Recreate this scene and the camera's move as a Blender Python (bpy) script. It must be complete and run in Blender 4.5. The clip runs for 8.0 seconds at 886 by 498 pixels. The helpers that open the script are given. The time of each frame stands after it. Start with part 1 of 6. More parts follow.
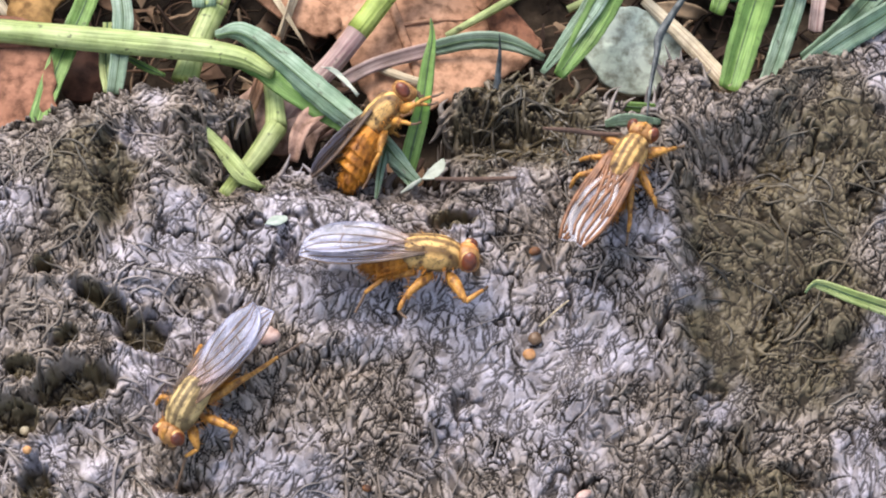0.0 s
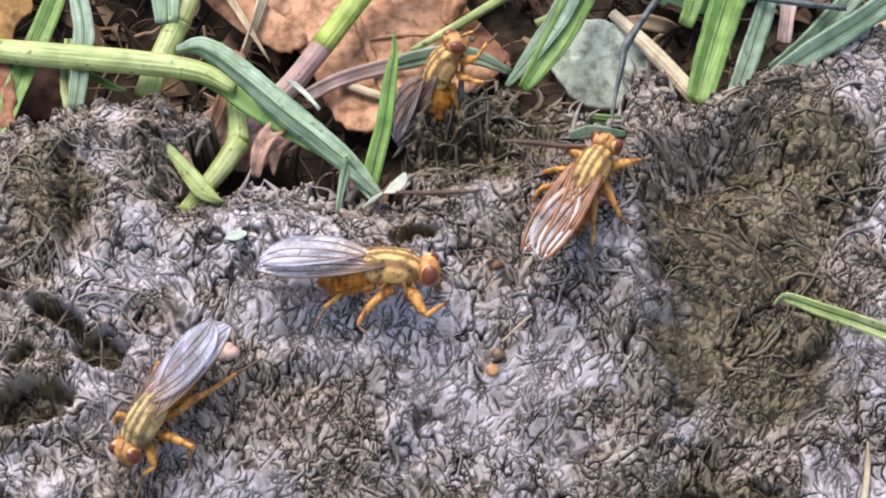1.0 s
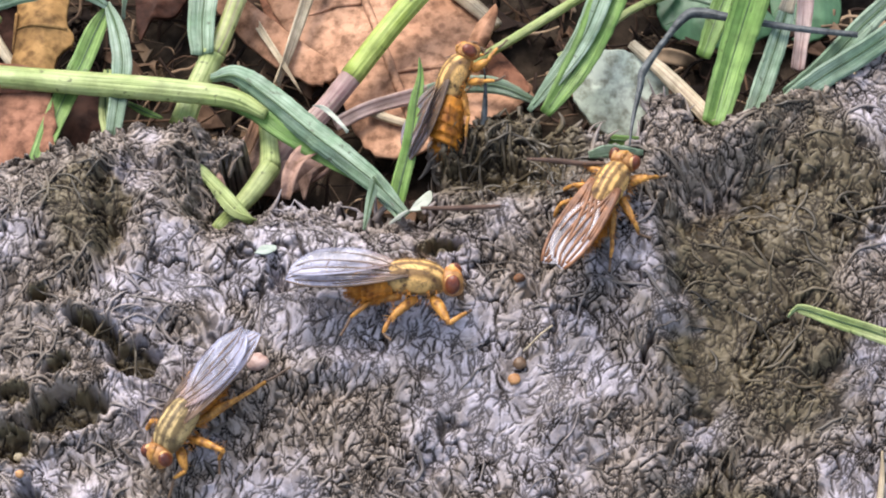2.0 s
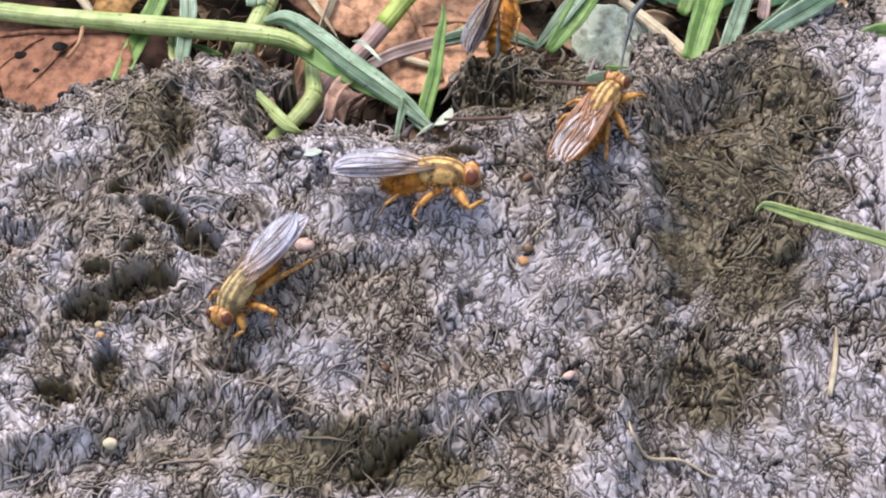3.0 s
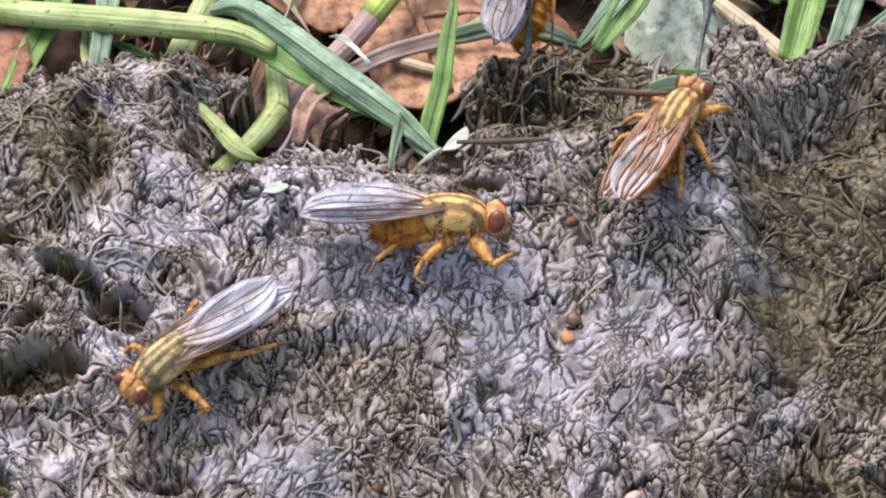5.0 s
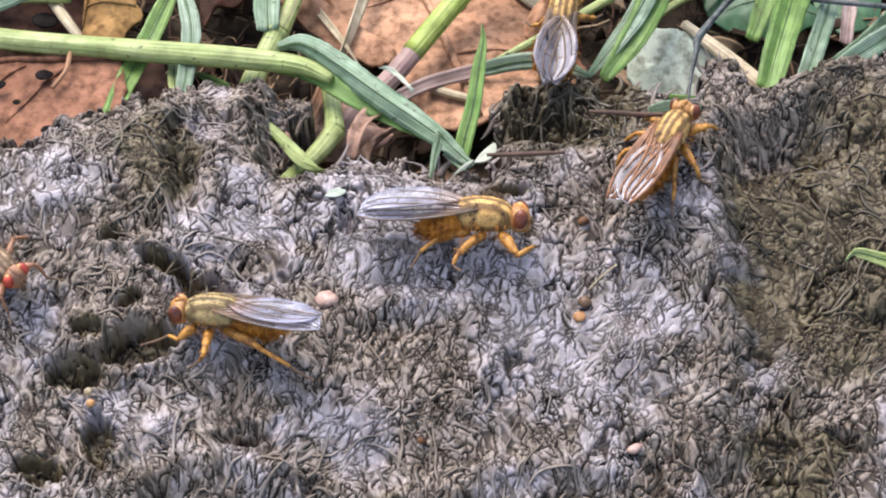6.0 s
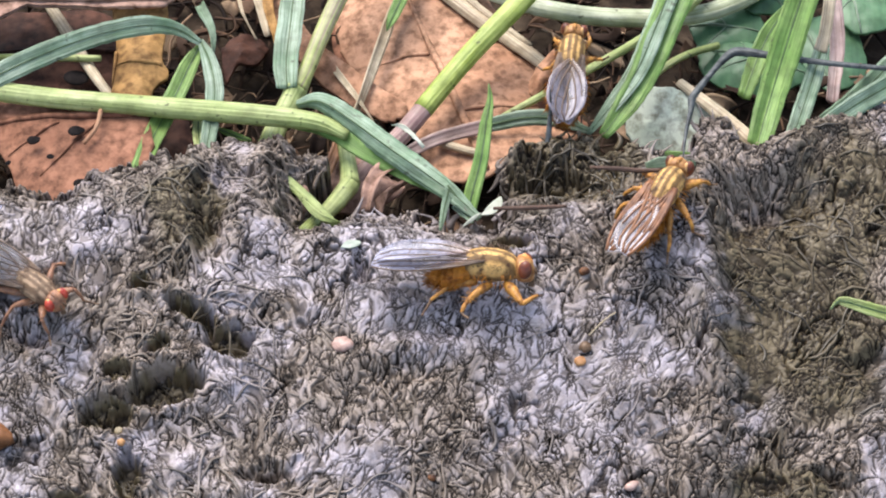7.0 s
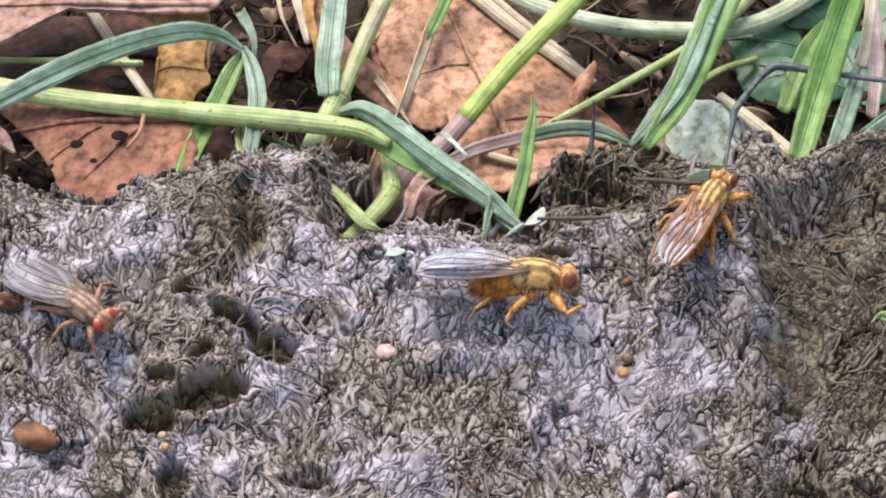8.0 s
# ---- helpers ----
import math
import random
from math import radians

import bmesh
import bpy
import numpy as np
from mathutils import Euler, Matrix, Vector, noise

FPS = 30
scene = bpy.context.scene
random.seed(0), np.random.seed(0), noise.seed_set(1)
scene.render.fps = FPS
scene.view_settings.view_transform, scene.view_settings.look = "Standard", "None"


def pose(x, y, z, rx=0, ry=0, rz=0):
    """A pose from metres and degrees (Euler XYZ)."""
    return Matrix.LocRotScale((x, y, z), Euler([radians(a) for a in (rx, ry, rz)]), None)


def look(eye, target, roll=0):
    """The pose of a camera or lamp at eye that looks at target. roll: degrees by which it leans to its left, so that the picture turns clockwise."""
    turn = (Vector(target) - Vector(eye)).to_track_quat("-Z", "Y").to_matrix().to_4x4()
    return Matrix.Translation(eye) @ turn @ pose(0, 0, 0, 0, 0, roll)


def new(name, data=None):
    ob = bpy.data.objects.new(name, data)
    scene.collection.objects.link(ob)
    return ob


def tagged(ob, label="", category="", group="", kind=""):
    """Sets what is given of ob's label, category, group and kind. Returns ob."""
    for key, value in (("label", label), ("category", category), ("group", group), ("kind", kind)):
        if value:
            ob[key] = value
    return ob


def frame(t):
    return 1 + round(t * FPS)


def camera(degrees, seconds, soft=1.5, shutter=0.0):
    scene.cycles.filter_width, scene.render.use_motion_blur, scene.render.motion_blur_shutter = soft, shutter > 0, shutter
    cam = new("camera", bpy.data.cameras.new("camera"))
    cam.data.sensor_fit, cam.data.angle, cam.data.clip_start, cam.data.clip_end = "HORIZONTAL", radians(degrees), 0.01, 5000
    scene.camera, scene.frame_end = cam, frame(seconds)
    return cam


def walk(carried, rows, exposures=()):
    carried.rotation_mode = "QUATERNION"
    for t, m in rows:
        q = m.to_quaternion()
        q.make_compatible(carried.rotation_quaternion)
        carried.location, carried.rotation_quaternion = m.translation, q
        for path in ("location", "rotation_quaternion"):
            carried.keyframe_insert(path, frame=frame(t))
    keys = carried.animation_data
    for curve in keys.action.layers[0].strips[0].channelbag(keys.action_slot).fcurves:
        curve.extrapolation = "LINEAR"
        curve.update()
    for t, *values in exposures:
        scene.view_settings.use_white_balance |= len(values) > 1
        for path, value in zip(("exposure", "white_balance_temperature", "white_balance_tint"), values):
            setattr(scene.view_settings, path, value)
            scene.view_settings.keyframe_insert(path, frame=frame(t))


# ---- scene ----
cam = camera(20.0, 8.0, soft=2.0)
PATH = [  # seconds, millimetres, degrees
    (0, 0.40, -61.83, 131.34, 25.782, 0.313, 1.508),
    (0.5, 2.95, -62.47, 130.07, 26.559, 0.590, 1.797),
    (1, 4.71, -62.84, 128.50, 27.044, 1.281, 1.638),
    (1.2, 3.36, -64.53, 126.88, 27.559, 0.856, 1.588),
    (2.3, 7.56, -80.84, 130.21, 32.501, 2.706, 2.523),
    (2.5, 5.86, -89.46, 135.80, 33.683, 1.832, 2.587),
    (3, 4.98, -104.13, 137.06, 36.539, 1.491, 2.220),
    (3.5, 5.40, -97.63, 131.47, 35.951, 1.336, 2.467),
    (4, 6.96, -76.13, 109.61, 35.384, 1.871, 2.472),
    (4.5, 3.58, -70.71, 101.81, 35.717, 1.365, 1.753),
    (4.7, 1.49, -71.63, 100.56, 36.253, 1.106, 1.678),
    (5.8, 0.61, -90.59, 113.57, 38.946, 1.189, 1.908),
    (6, 0.13, -93.27, 117.78, 38.843, 1.089, 1.793),
    (6.5, -0.09, -98.10, 124.79, 39.152, 1.073, 1.854),
    (7, 0.25, -97.45, 126.21, 39.183, 1.146, 1.949),
    (7.5, -3.06, -98.14, 126.41, 39.525, 0.480, 1.960),
    (8, -3.89, -97.91, 126.80, 39.354, 0.227, 2.205),
]


def hand_held(c):
    walk(c, [(t, pose(x * 0.001, y * 0.001, z * 0.001, rx, ry, rz)) for t, x, y, z, rx, ry, rz in PATH],
         exposures=((0.0, EXPOSURE), (8.0, EXPOSURE)))


EXPOSURE = 1.5
hand_held(cam)

# ---- light: a bright overcast day, the sky's brighter side beyond the pat ----
SUN_UP, SUN_TURN = radians(58), radians(-32)
world = bpy.data.worlds.new("overcast_sky")
scene.world = world
world.use_nodes = True
sky = world.node_tree.nodes.new("ShaderNodeTexSky")
sky.sky_type, sky.sun_disc = "NISHITA", False
sky.sun_elevation, sky.sun_rotation = SUN_UP, SUN_TURN
sky.air_density, sky.dust_density, sky.ozone_density = 1.0, 2.0, 1.0
back = world.node_tree.nodes["Background"]
back.inputs["Strength"].default_value = 0.135
cloud = world.node_tree.nodes.new("ShaderNodeHueSaturation")  # thin cloud takes most of the blue out
cloud.inputs["Saturation"].default_value = 0.85
world.node_tree.links.new(sky.outputs["Color"], cloud.inputs["Color"])
world.node_tree.links.new(cloud.outputs["Color"], back.inputs["Color"])
sun_data = bpy.data.lights.new("sun", "SUN")
sun_data.energy, sun_data.angle, sun_data.color = 1.8, radians(40), (1.0, 0.97, 0.95)
sun = new("sun", sun_data)
sun.matrix_world = look((math.sin(SUN_TURN) * math.cos(SUN_UP), math.cos(SUN_TURN) * math.cos(SUN_UP), math.sin(SUN_UP)), (0, 0, 0))

S = 0.001  # all shapes below are given in millimetres


# ---- materials ----
def shader(name, rough=0.6, spec=0.4, coat=0.0):
    m = bpy.data.materials.new(name)
    m.use_nodes = True
    b = m.node_tree.nodes["Principled BSDF"]
    b.inputs["Roughness"].default_value = rough
    b.inputs["Specular IOR Level"].default_value = spec
    b.inputs["Coat Weight"].default_value = coat
    b.inputs["Coat Roughness"].default_value = 0.25
    return m, m.node_tree, b


def node(tree, kind, **values):
    n = tree.nodes.new(kind)
    for k, v in values.items():
        if k in n.inputs:
            n.inputs[k].default_value = v
    return n


def place(tree, kind="Object", stretch=(1, 1, 1)):
    c = tree.nodes.new("ShaderNodeTexCoord")
    p = tree.nodes.new("ShaderNodeMapping")
    p.inputs["Scale"].default_value = stretch
    tree.links.new(c.outputs[kind], p.inputs["Vector"])
    return p.outputs["Vector"]


def speckle(tree, where, scale, detail=4.0, rough=0.6):
    n = node(tree, "ShaderNodeTexNoise", Scale=scale, Detail=detail, Roughness=rough)
    tree.links.new(where, n.inputs["Vector"])
    return n.outputs["Fac"]


def ramp(tree, value, stops):
    r = tree.nodes.new("ShaderNodeValToRGB")
    while len(r.color_ramp.elements) < len(stops):
        r.color_ramp.elements.new(0.5)
    for e, (at, colour) in zip(r.color_ramp.elements, stops):
        e.position, e.color = at, (*colour, 1)
    tree.links.new(value, r.inputs["Fac"])
    return r.outputs["Color"]


def blend(tree, fac, a, b, how="MIX"):
    n = tree.nodes.new("ShaderNodeMix")
    n.data_type, n.blend_type = "RGBA", how
    for socket, v in ((n.inputs[0], fac), (n.inputs[6], a), (n.inputs[7], b)):
        if isinstance(v, (int, float)):
            socket.default_value = v
        elif isinstance(v, tuple):
            socket.default_value = (*v, 1)
        else:
            tree.links.new(v, socket)
    return n.outputs[2]


def relief(tree, b, height, strength=0.5, distance=0.0001):
    n = node(tree, "ShaderNodeBump", Strength=strength, Distance=distance)
    tree.links.new(height, n.inputs["Height"])
    tree.links.new(n.outputs["Normal"], b.inputs["Normal"])


def squiggle(tree, where, scale, twist=1.6):
    n = node(tree, "ShaderNodeTexNoise", Scale=scale, Detail=3.0, Roughness=0.6, Distortion=twist)
    n.noise_type = "RIDGED_MULTIFRACTAL"
    n.normalize = True
    tree.links.new(where, n.inputs["Vector"])
    return n.outputs["Fac"]


def dung_material(name, dry, brown, island):
    """Matted, half dry fibrous mass: grey where smeared flat, with the sky's lilac sheen put into that grey, brown
    where coarse, olive where still damp and where recess shade is painted.
    """
    m, t, b = shader(name, 0.42, 0.5)
    at = place(t)
    grain = speckle(t, at, 1900, 4)
    blot = speckle(t, at, 320, 4)
    zone, damp_shade = (t.nodes.new("ShaderNodeAttribute") for _ in range(2))
    zone.attribute_name, damp_shade.attribute_name = "coarse", "damp_shade"
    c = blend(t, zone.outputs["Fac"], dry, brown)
    # dark olive for damp mass, and recess shade put into the colour
    c = blend(t, damp_shade.outputs["Fac"], c, tuple(v * k for v, k in zip(brown, (0.46, 0.44, 0.29))))
    c = blend(t, 1.0, c, ramp(t, grain, ((0.3, (0.7, 0.67, 0.63)), (0.5, (0.97, 0.97, 0.97)), (0.7, (1.22, 1.22, 1.23)))), "MULTIPLY")
    c = blend(t, 0.45, c, ramp(t, blot, ((0.34, (0.5, 0.46, 0.4)), (0.58, (1.15, 1.15, 1.17)))), "MULTIPLY")
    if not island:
        # shade of cracks, seams and creases is put into the colour and gloss
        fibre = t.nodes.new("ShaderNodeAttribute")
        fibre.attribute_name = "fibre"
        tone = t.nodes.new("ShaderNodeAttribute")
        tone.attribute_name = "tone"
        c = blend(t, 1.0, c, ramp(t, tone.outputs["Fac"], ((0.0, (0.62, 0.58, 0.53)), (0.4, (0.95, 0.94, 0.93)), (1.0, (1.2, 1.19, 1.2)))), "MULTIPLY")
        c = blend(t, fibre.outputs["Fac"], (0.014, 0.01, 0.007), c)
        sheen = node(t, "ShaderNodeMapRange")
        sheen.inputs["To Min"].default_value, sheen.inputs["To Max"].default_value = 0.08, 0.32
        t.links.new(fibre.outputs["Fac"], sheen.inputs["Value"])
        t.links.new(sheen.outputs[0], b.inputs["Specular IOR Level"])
    if island:
        g = t.nodes.new("ShaderNodeNewGeometry")
        c = blend(t, 1.0, c, ramp(t, g.outputs["Random Per Island"], ((0.0, (0.45, 0.42, 0.37)), (0.4, (0.85, 0.84, 0.82)), (1.0, (1.3, 1.26, 1.22)))), "MULTIPLY")
    t.links.new(c, b.inputs["Base Color"])
    wet = ramp(t, blot, ((0.36, (0.36, 0.36, 0.36)), (0.62, (0.58, 0.58, 0.58))))
    t.links.new(wet, b.inputs["Roughness"])
    relief(t, b, grain, 0.5, 0.00004)
    return m


def soil_material():
    m, t, b = shader("soil", 0.95, 0.05)
    at = place(t)
    c = ramp(t, speckle(t, at, 500, 6), ((0.3, (0.012, 0.009, 0.007)), (0.55, (0.045, 0.032, 0.022)), (0.8, (0.11, 0.08, 0.055))))
    t.links.new(c, b.inputs["Base Color"])
    relief(t, b, speckle(t, at, 900, 5), 0.8, 0.0003)
    return m


def plant_material(name, low, high, vein, rough=0.45, stripes=26.0, spots=0.0, through_light=0.25):
    """Grass and stems: fine stripes along the length, blotches, and light that passes through."""
    m, t, b = shader(name, rough, 0.4)
    along = place(t, "UV", (stripes, 0.12, 1))
    lines = speckle(t, along, 1.0, 3)
    patch = speckle(t, place(t), 260, 3)
    c = ramp(t, patch, ((0.3, low), (0.7, high)))
    c = blend(t, ramp(t, lines, ((0.46, (0, 0, 0)), (0.64, (0.85, 0.85, 0.85)))), c, vein)
    fine = speckle(t, place(t), 900, 5)
    c = blend(t, 0.7, c, ramp(t, fine, ((0.3, (0.55, 0.55, 0.5)), (0.6, (1.15, 1.15, 1.15)))), "MULTIPLY")
    if spots:
        dots = speckle(t, place(t), 1500, 2)
        c = blend(t, ramp(t, dots, ((0.66, (0, 0, 0)), (0.72, (spots, spots, spots)))), c, (0.05, 0.045, 0.02))
    t.links.new(c, b.inputs["Base Color"])
    relief(t, b, lines, 0.8, 0.00015)
    if through_light:
        tr = t.nodes.new("ShaderNodeBsdfTranslucent")
        t.links.new(c, tr.inputs["Color"])
        mix = node(t, "ShaderNodeMixShader", Fac=through_light)
        t.links.new(b.outputs[0], mix.inputs[1])
        t.links.new(tr.outputs[0], mix.inputs[2])
        t.links.new(mix.outputs[0], t.nodes["Material Output"].inputs["Surface"])
    return m


def dry_leaf_material(name, low, high, patches=0.7, rough=0.7):
    m, t, b = shader(name, rough, 0.12)
    at = place(t)
    c = ramp(t, speckle(t, at, 130, 6, 0.7), ((0.36, low), (0.62, high)))
    c = blend(t, ramp(t, speckle(t, at, 60, 5, 0.7), ((0.52, (0, 0, 0)), (0.62, (patches,) * 3))), c, tuple(v * 0.38 for v in low))
    fine = speckle(t, at, 1300, 4)
    c = blend(t, 0.8, c, ramp(t, fine, ((0.34, (0.3, 0.26, 0.22)), (0.58, (1.15, 1.15, 1.15)))), "MULTIPLY")
    v = node(t, "ShaderNodeTexVoronoi", Scale=330.0)
    t.links.new(at, v.inputs["Vector"])
    c = blend(t, ramp(t, v.outputs["Distance"], ((0.08, (0.8, 0.8, 0.8)), (0.14, (0, 0, 0)))), c, (0.05, 0.02, 0.012))
    t.links.new(c, b.inputs["Base Color"])
    relief(t, b, squiggle(t, at, 500, 0.8), 0.7, 0.0002)
    return m


def plain_material(name, low, high, scale=900, rough=0.55, spec=0.4, bump=0.00005, coat=0.0):
    m, t, b = shader(name, rough, spec, coat)
    n = speckle(t, place(t), scale, 4)
    t.links.new(ramp(t, n, ((0.32, low), (0.68, high))), b.inputs["Base Color"])
    if bump:
        relief(t, b, n, 0.5, bump)
    return m


def thorax_material(name, ground, stripe):
    """Dusted golden back with dark lengthwise stripes."""
    m, t, b = shader(name, 0.6, 0.3)
    c = t.nodes.new("ShaderNodeTexCoord")
    s = t.nodes.new("ShaderNodeSeparateXYZ")
    t.links.new(c.outputs["Object"], s.inputs[0])
    a = node(t, "ShaderNodeMath")
    a.operation = "ABSOLUTE"
    t.links.new(s.outputs["Y"], a.inputs[0])
    r = node(t, "ShaderNodeMapRange")
    r.inputs["From Max"].default_value = 0.0012
    t.links.new(a.outputs[0], r.inputs["Value"])
    jitter = node(t, "ShaderNodeMath")
    jitter.operation = "MULTIPLY_ADD"
    t.links.new(speckle(t, place(t), 1400, 4, 0.7), jitter.inputs[0])
    jitter.inputs[1].default_value = 0.22
    t.links.new(r.outputs[0], jitter.inputs[2])
    bands = ramp(t, jitter.outputs[0], ((0.13, (0, 0, 0)), (0.22, (0.7, 0.7, 0.7)), (0.36, (0.85, 0.85, 0.85)), (0.44, (0.1, 0.1, 0.1)),
                                        (0.56, (0.0, 0.0, 0.0)), (0.64, (0.75, 0.75, 0.75)), (0.8, (0.8, 0.8, 0.8)), (0.9, (0.1, 0.1, 0.1))))
    grain = speckle(t, place(t), 2600, 4)
    up = node(t, "ShaderNodeMapRange")
    up.inputs["From Min"].default_value, up.inputs["From Max"].default_value = 0.0009, 0.0016
    t.links.new(s.outputs["Z"], up.inputs["Value"])
    both = node(t, "ShaderNodeMath")
    both.operation = "MULTIPLY"
    t.links.new(bands, both.inputs[0])
    t.links.new(up.outputs[0], both.inputs[1])
    # random dark blotches: brown patches, and bristle shadows put into the colour
    base = ramp(t, speckle(t, place(t), 1500, 5, 0.7), ((0.34, stripe), (0.41, tuple(v * 0.5 for v in ground)), (0.5, ground), (0.68, tuple(min(0.8, v * 1.25) for v in ground))))
    t.links.new(blend(t, both.outputs[0], base, stripe), b.inputs["Base Color"])
    relief(t, b, grain, 0.5, 0.00005)
    return m


def wing_material(name, tint, base, cover):
    """A clear film: milky in streaks along its length, tinted towards the hinge."""
    m, t, b = shader(name, 0.32, 0.6)
    c = t.nodes.new("ShaderNodeTexCoord")
    s = t.nodes.new("ShaderNodeSeparateXYZ")
    t.links.new(c.outputs["Object"], s.inputs[0])
    out = node(t, "ShaderNodeMapRange")
    out.inputs["From Min"].default_value, out.inputs["From Max"].default_value = -0.0006, -0.0032
    t.links.new(s.outputs["X"], out.inputs["Value"])
    n = speckle(t, place(t, stretch=(0.4, 1, 1)), 800, 4)
    film = ramp(t, n, ((0.34, tuple(v * 0.45 for v in tint)), (0.5, tint), (0.68, tuple(min(0.85, v * 1.5) for v in tint))))
    t.links.new(blend(t, out.outputs[0], base, film), b.inputs["Base Color"])
    relief(t, b, speckle(t, place(t, stretch=(0.5, 1, 1)), 600, 3), 0.7, 0.0002)
    clear = t.nodes.new("ShaderNodeBsdfTransparent")
    dense = node(t, "ShaderNodeMapRange")
    dense.inputs["From Min"].default_value, dense.inputs["From Max"].default_value = 0.36, 0.66
    dense.inputs["To Min"].default_value, dense.inputs["To Max"].default_value = cover * 0.6, min(1.0, cover * 1.3)
    t.links.new(n, dense.inputs["Value"])
    mix = t.nodes.new("ShaderNodeMixShader")
    t.links.new(dense.outputs[0], mix.inputs["Fac"])
    t.links.new(clear.outputs[0], mix.inputs[1])
    t.links.new(b.outputs[0], mix.inputs[2])
    t.links.new(mix.outputs[0], t.nodes["Material Output"].inputs["Surface"])
    return m


# lilac tint of the flat smears: sky reflection put into the colour
DUNG = dung_material("dung_crust", (0.325, 0.286, 0.294), (0.235, 0.188, 0.152), False)
FIBRE = dung_material("dung_fibre", (0.2, 0.17, 0.16), (0.13, 0.1, 0.075), True)
SOIL = soil_material()
PALE_STEM = plant_material("pale_green_stem", (0.33, 0.4, 0.12), (0.56, 0.59, 0.28), (0.2, 0.26, 0.07), stripes=12, spots=0.7)
WHITE_STEM = plant_material("whitish_stem", (0.42, 0.45, 0.27), (0.62, 0.63, 0.47), (0.26, 0.3, 0.14), stripes=10, spots=0.7)
PINK_BASE = plant_material("pinkish_stem_base", (0.34, 0.2, 0.18), (0.52, 0.4, 0.33), (0.24, 0.12, 0.12), stripes=9, spots=0.6)
YELLOW_STEM = plant_material("yellow_green_stem", (0.34, 0.42, 0.07), (0.54, 0.59, 0.19), (0.2, 0.27, 0.05), stripes=9, spots=0.7)
PURPLE_STEM = plant_material("purple_green_stem", (0.36, 0.42, 0.11), (0.5, 0.48, 0.27), (0.33, 0.22, 0.2), stripes=8, spots=0.7)
# its pale blotches also carry the blade's whitish highlight
BLUE_BLADE = plant_material("blue_green_blade", (0.15, 0.25, 0.135), (0.46, 0.54, 0.41), (0.09, 0.16, 0.07), rough=0.33, stripes=14, spots=0.6)
GREEN_BLADE = plant_material("fresh_green_blade", (0.13, 0.26, 0.045), (0.3, 0.43, 0.12), (0.1, 0.19, 0.04), rough=0.36, stripes=13, spots=0.5)
LEAF_GREEN = plant_material("broad_green_leaf", (0.05, 0.13, 0.055), (0.12, 0.23, 0.11), (0.04, 0.1, 0.05), rough=0.4, stripes=5)
MIDRIB = plant_material("dark_green_midrib", (0.06, 0.11, 0.04), (0.14, 0.21, 0.09), (0.05, 0.09, 0.03), rough=0.4, stripes=3)
STRAW = plant_material("dry_straw", (0.4, 0.3, 0.18), (0.62, 0.52, 0.36), (0.24, 0.16, 0.1), rough=0.6, stripes=8, through_light=0.1)
RUST_STRAW = plant_material("rusty_straw", (0.26, 0.12, 0.06), (0.42, 0.23, 0.12), (0.14, 0.06, 0.03), rough=0.6, stripes=7, through_light=0.1)
DARK_STRAW = plant_material("dark_straw", (0.07, 0.035, 0.022), (0.16, 0.09, 0.06), (0.03, 0.016, 0.01), rough=0.7, stripes=7, through_light=0.0)
PINK_STRAW = plant_material("pinkish_straw", (0.38, 0.24, 0.2), (0.56, 0.42, 0.36), (0.22, 0.12, 0.1), rough=0.6, stripes=6, through_light=0.1)
ORANGE_LEAF = dry_leaf_material("orange_brown_leaf", (0.145, 0.058, 0.031), (0.3, 0.142, 0.085), 0.4)
TAN_LEAF = dry_leaf_material("tan_leaf", (0.25, 0.12, 0.065), (0.46, 0.26, 0.16), 0.35)
PINK_LEAF = dry_leaf_material("pale_pink_leaf", (0.27, 0.155, 0.11), (0.46, 0.3, 0.23), 0.4)
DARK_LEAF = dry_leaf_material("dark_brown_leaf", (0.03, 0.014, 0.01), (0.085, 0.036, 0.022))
OCHRE = dry_leaf_material("ochre_strap", (0.26, 0.13, 0.04), (0.42, 0.24, 0.09))
GREY_LEAF = dry_leaf_material("grey_green_leaf", (0.44, 0.5, 0.37), (0.66, 0.69, 0.55), 0.15)
BLACK_TWIG = plain_material("black_twig", (0.012, 0.014, 0.014), (0.12, 0.125, 0.12), 1300, 0.55, 0.35, 0.0003)
SEED_PALE = plain_material("pale_seed", (0.24, 0.13, 0.095), (0.52, 0.36, 0.3), 1500, 0.5, 0.4, 0.0002)
SEED_ORANGE = plain_material("orange_seed", (0.22, 0.09, 0.03), (0.5, 0.26, 0.1), 1100)
SEED_BROWN = plain_material("brown_seed", (0.03, 0.011, 0.005), (0.22, 0.085, 0.026), 750, 0.6, 0.3, 0.0004)
STONE = plain_material("pale_grit", (0.26, 0.2, 0.12), (0.5, 0.42, 0.28), 1100)
WHITE_CHIP = plain_material("white_chip", (0.34, 0.35, 0.25), (0.58, 0.58, 0.46), 900)
SCRAP = plain_material("pale_leaf_scrap", (0.2, 0.23, 0.17), (0.38, 0.41, 0.34), 900)
SPOT = plain_material("black_fungus_spot", (0.004, 0.0035, 0.0035), (0.016, 0.013, 0.012), 1500, 0.9, 0.05)
GOLD_BACK = thorax_material("golden_thorax", (0.58, 0.34, 0.11), (0.06, 0.025, 0.009))
OLIVE_BACK = thorax_material("olive_thorax", (0.44, 0.31, 0.13), (0.06, 0.036, 0.015))
BROWN_BACK = thorax_material("brown_thorax", (0.36, 0.24, 0.145), (0.1, 0.055, 0.03))
# low tones put body shading into the mottle of fur, legs and face
GOLD = plain_material("golden_fur", (0.14, 0.04, 0.004), (0.56, 0.21, 0.018), 1100, 0.55, 0.3)
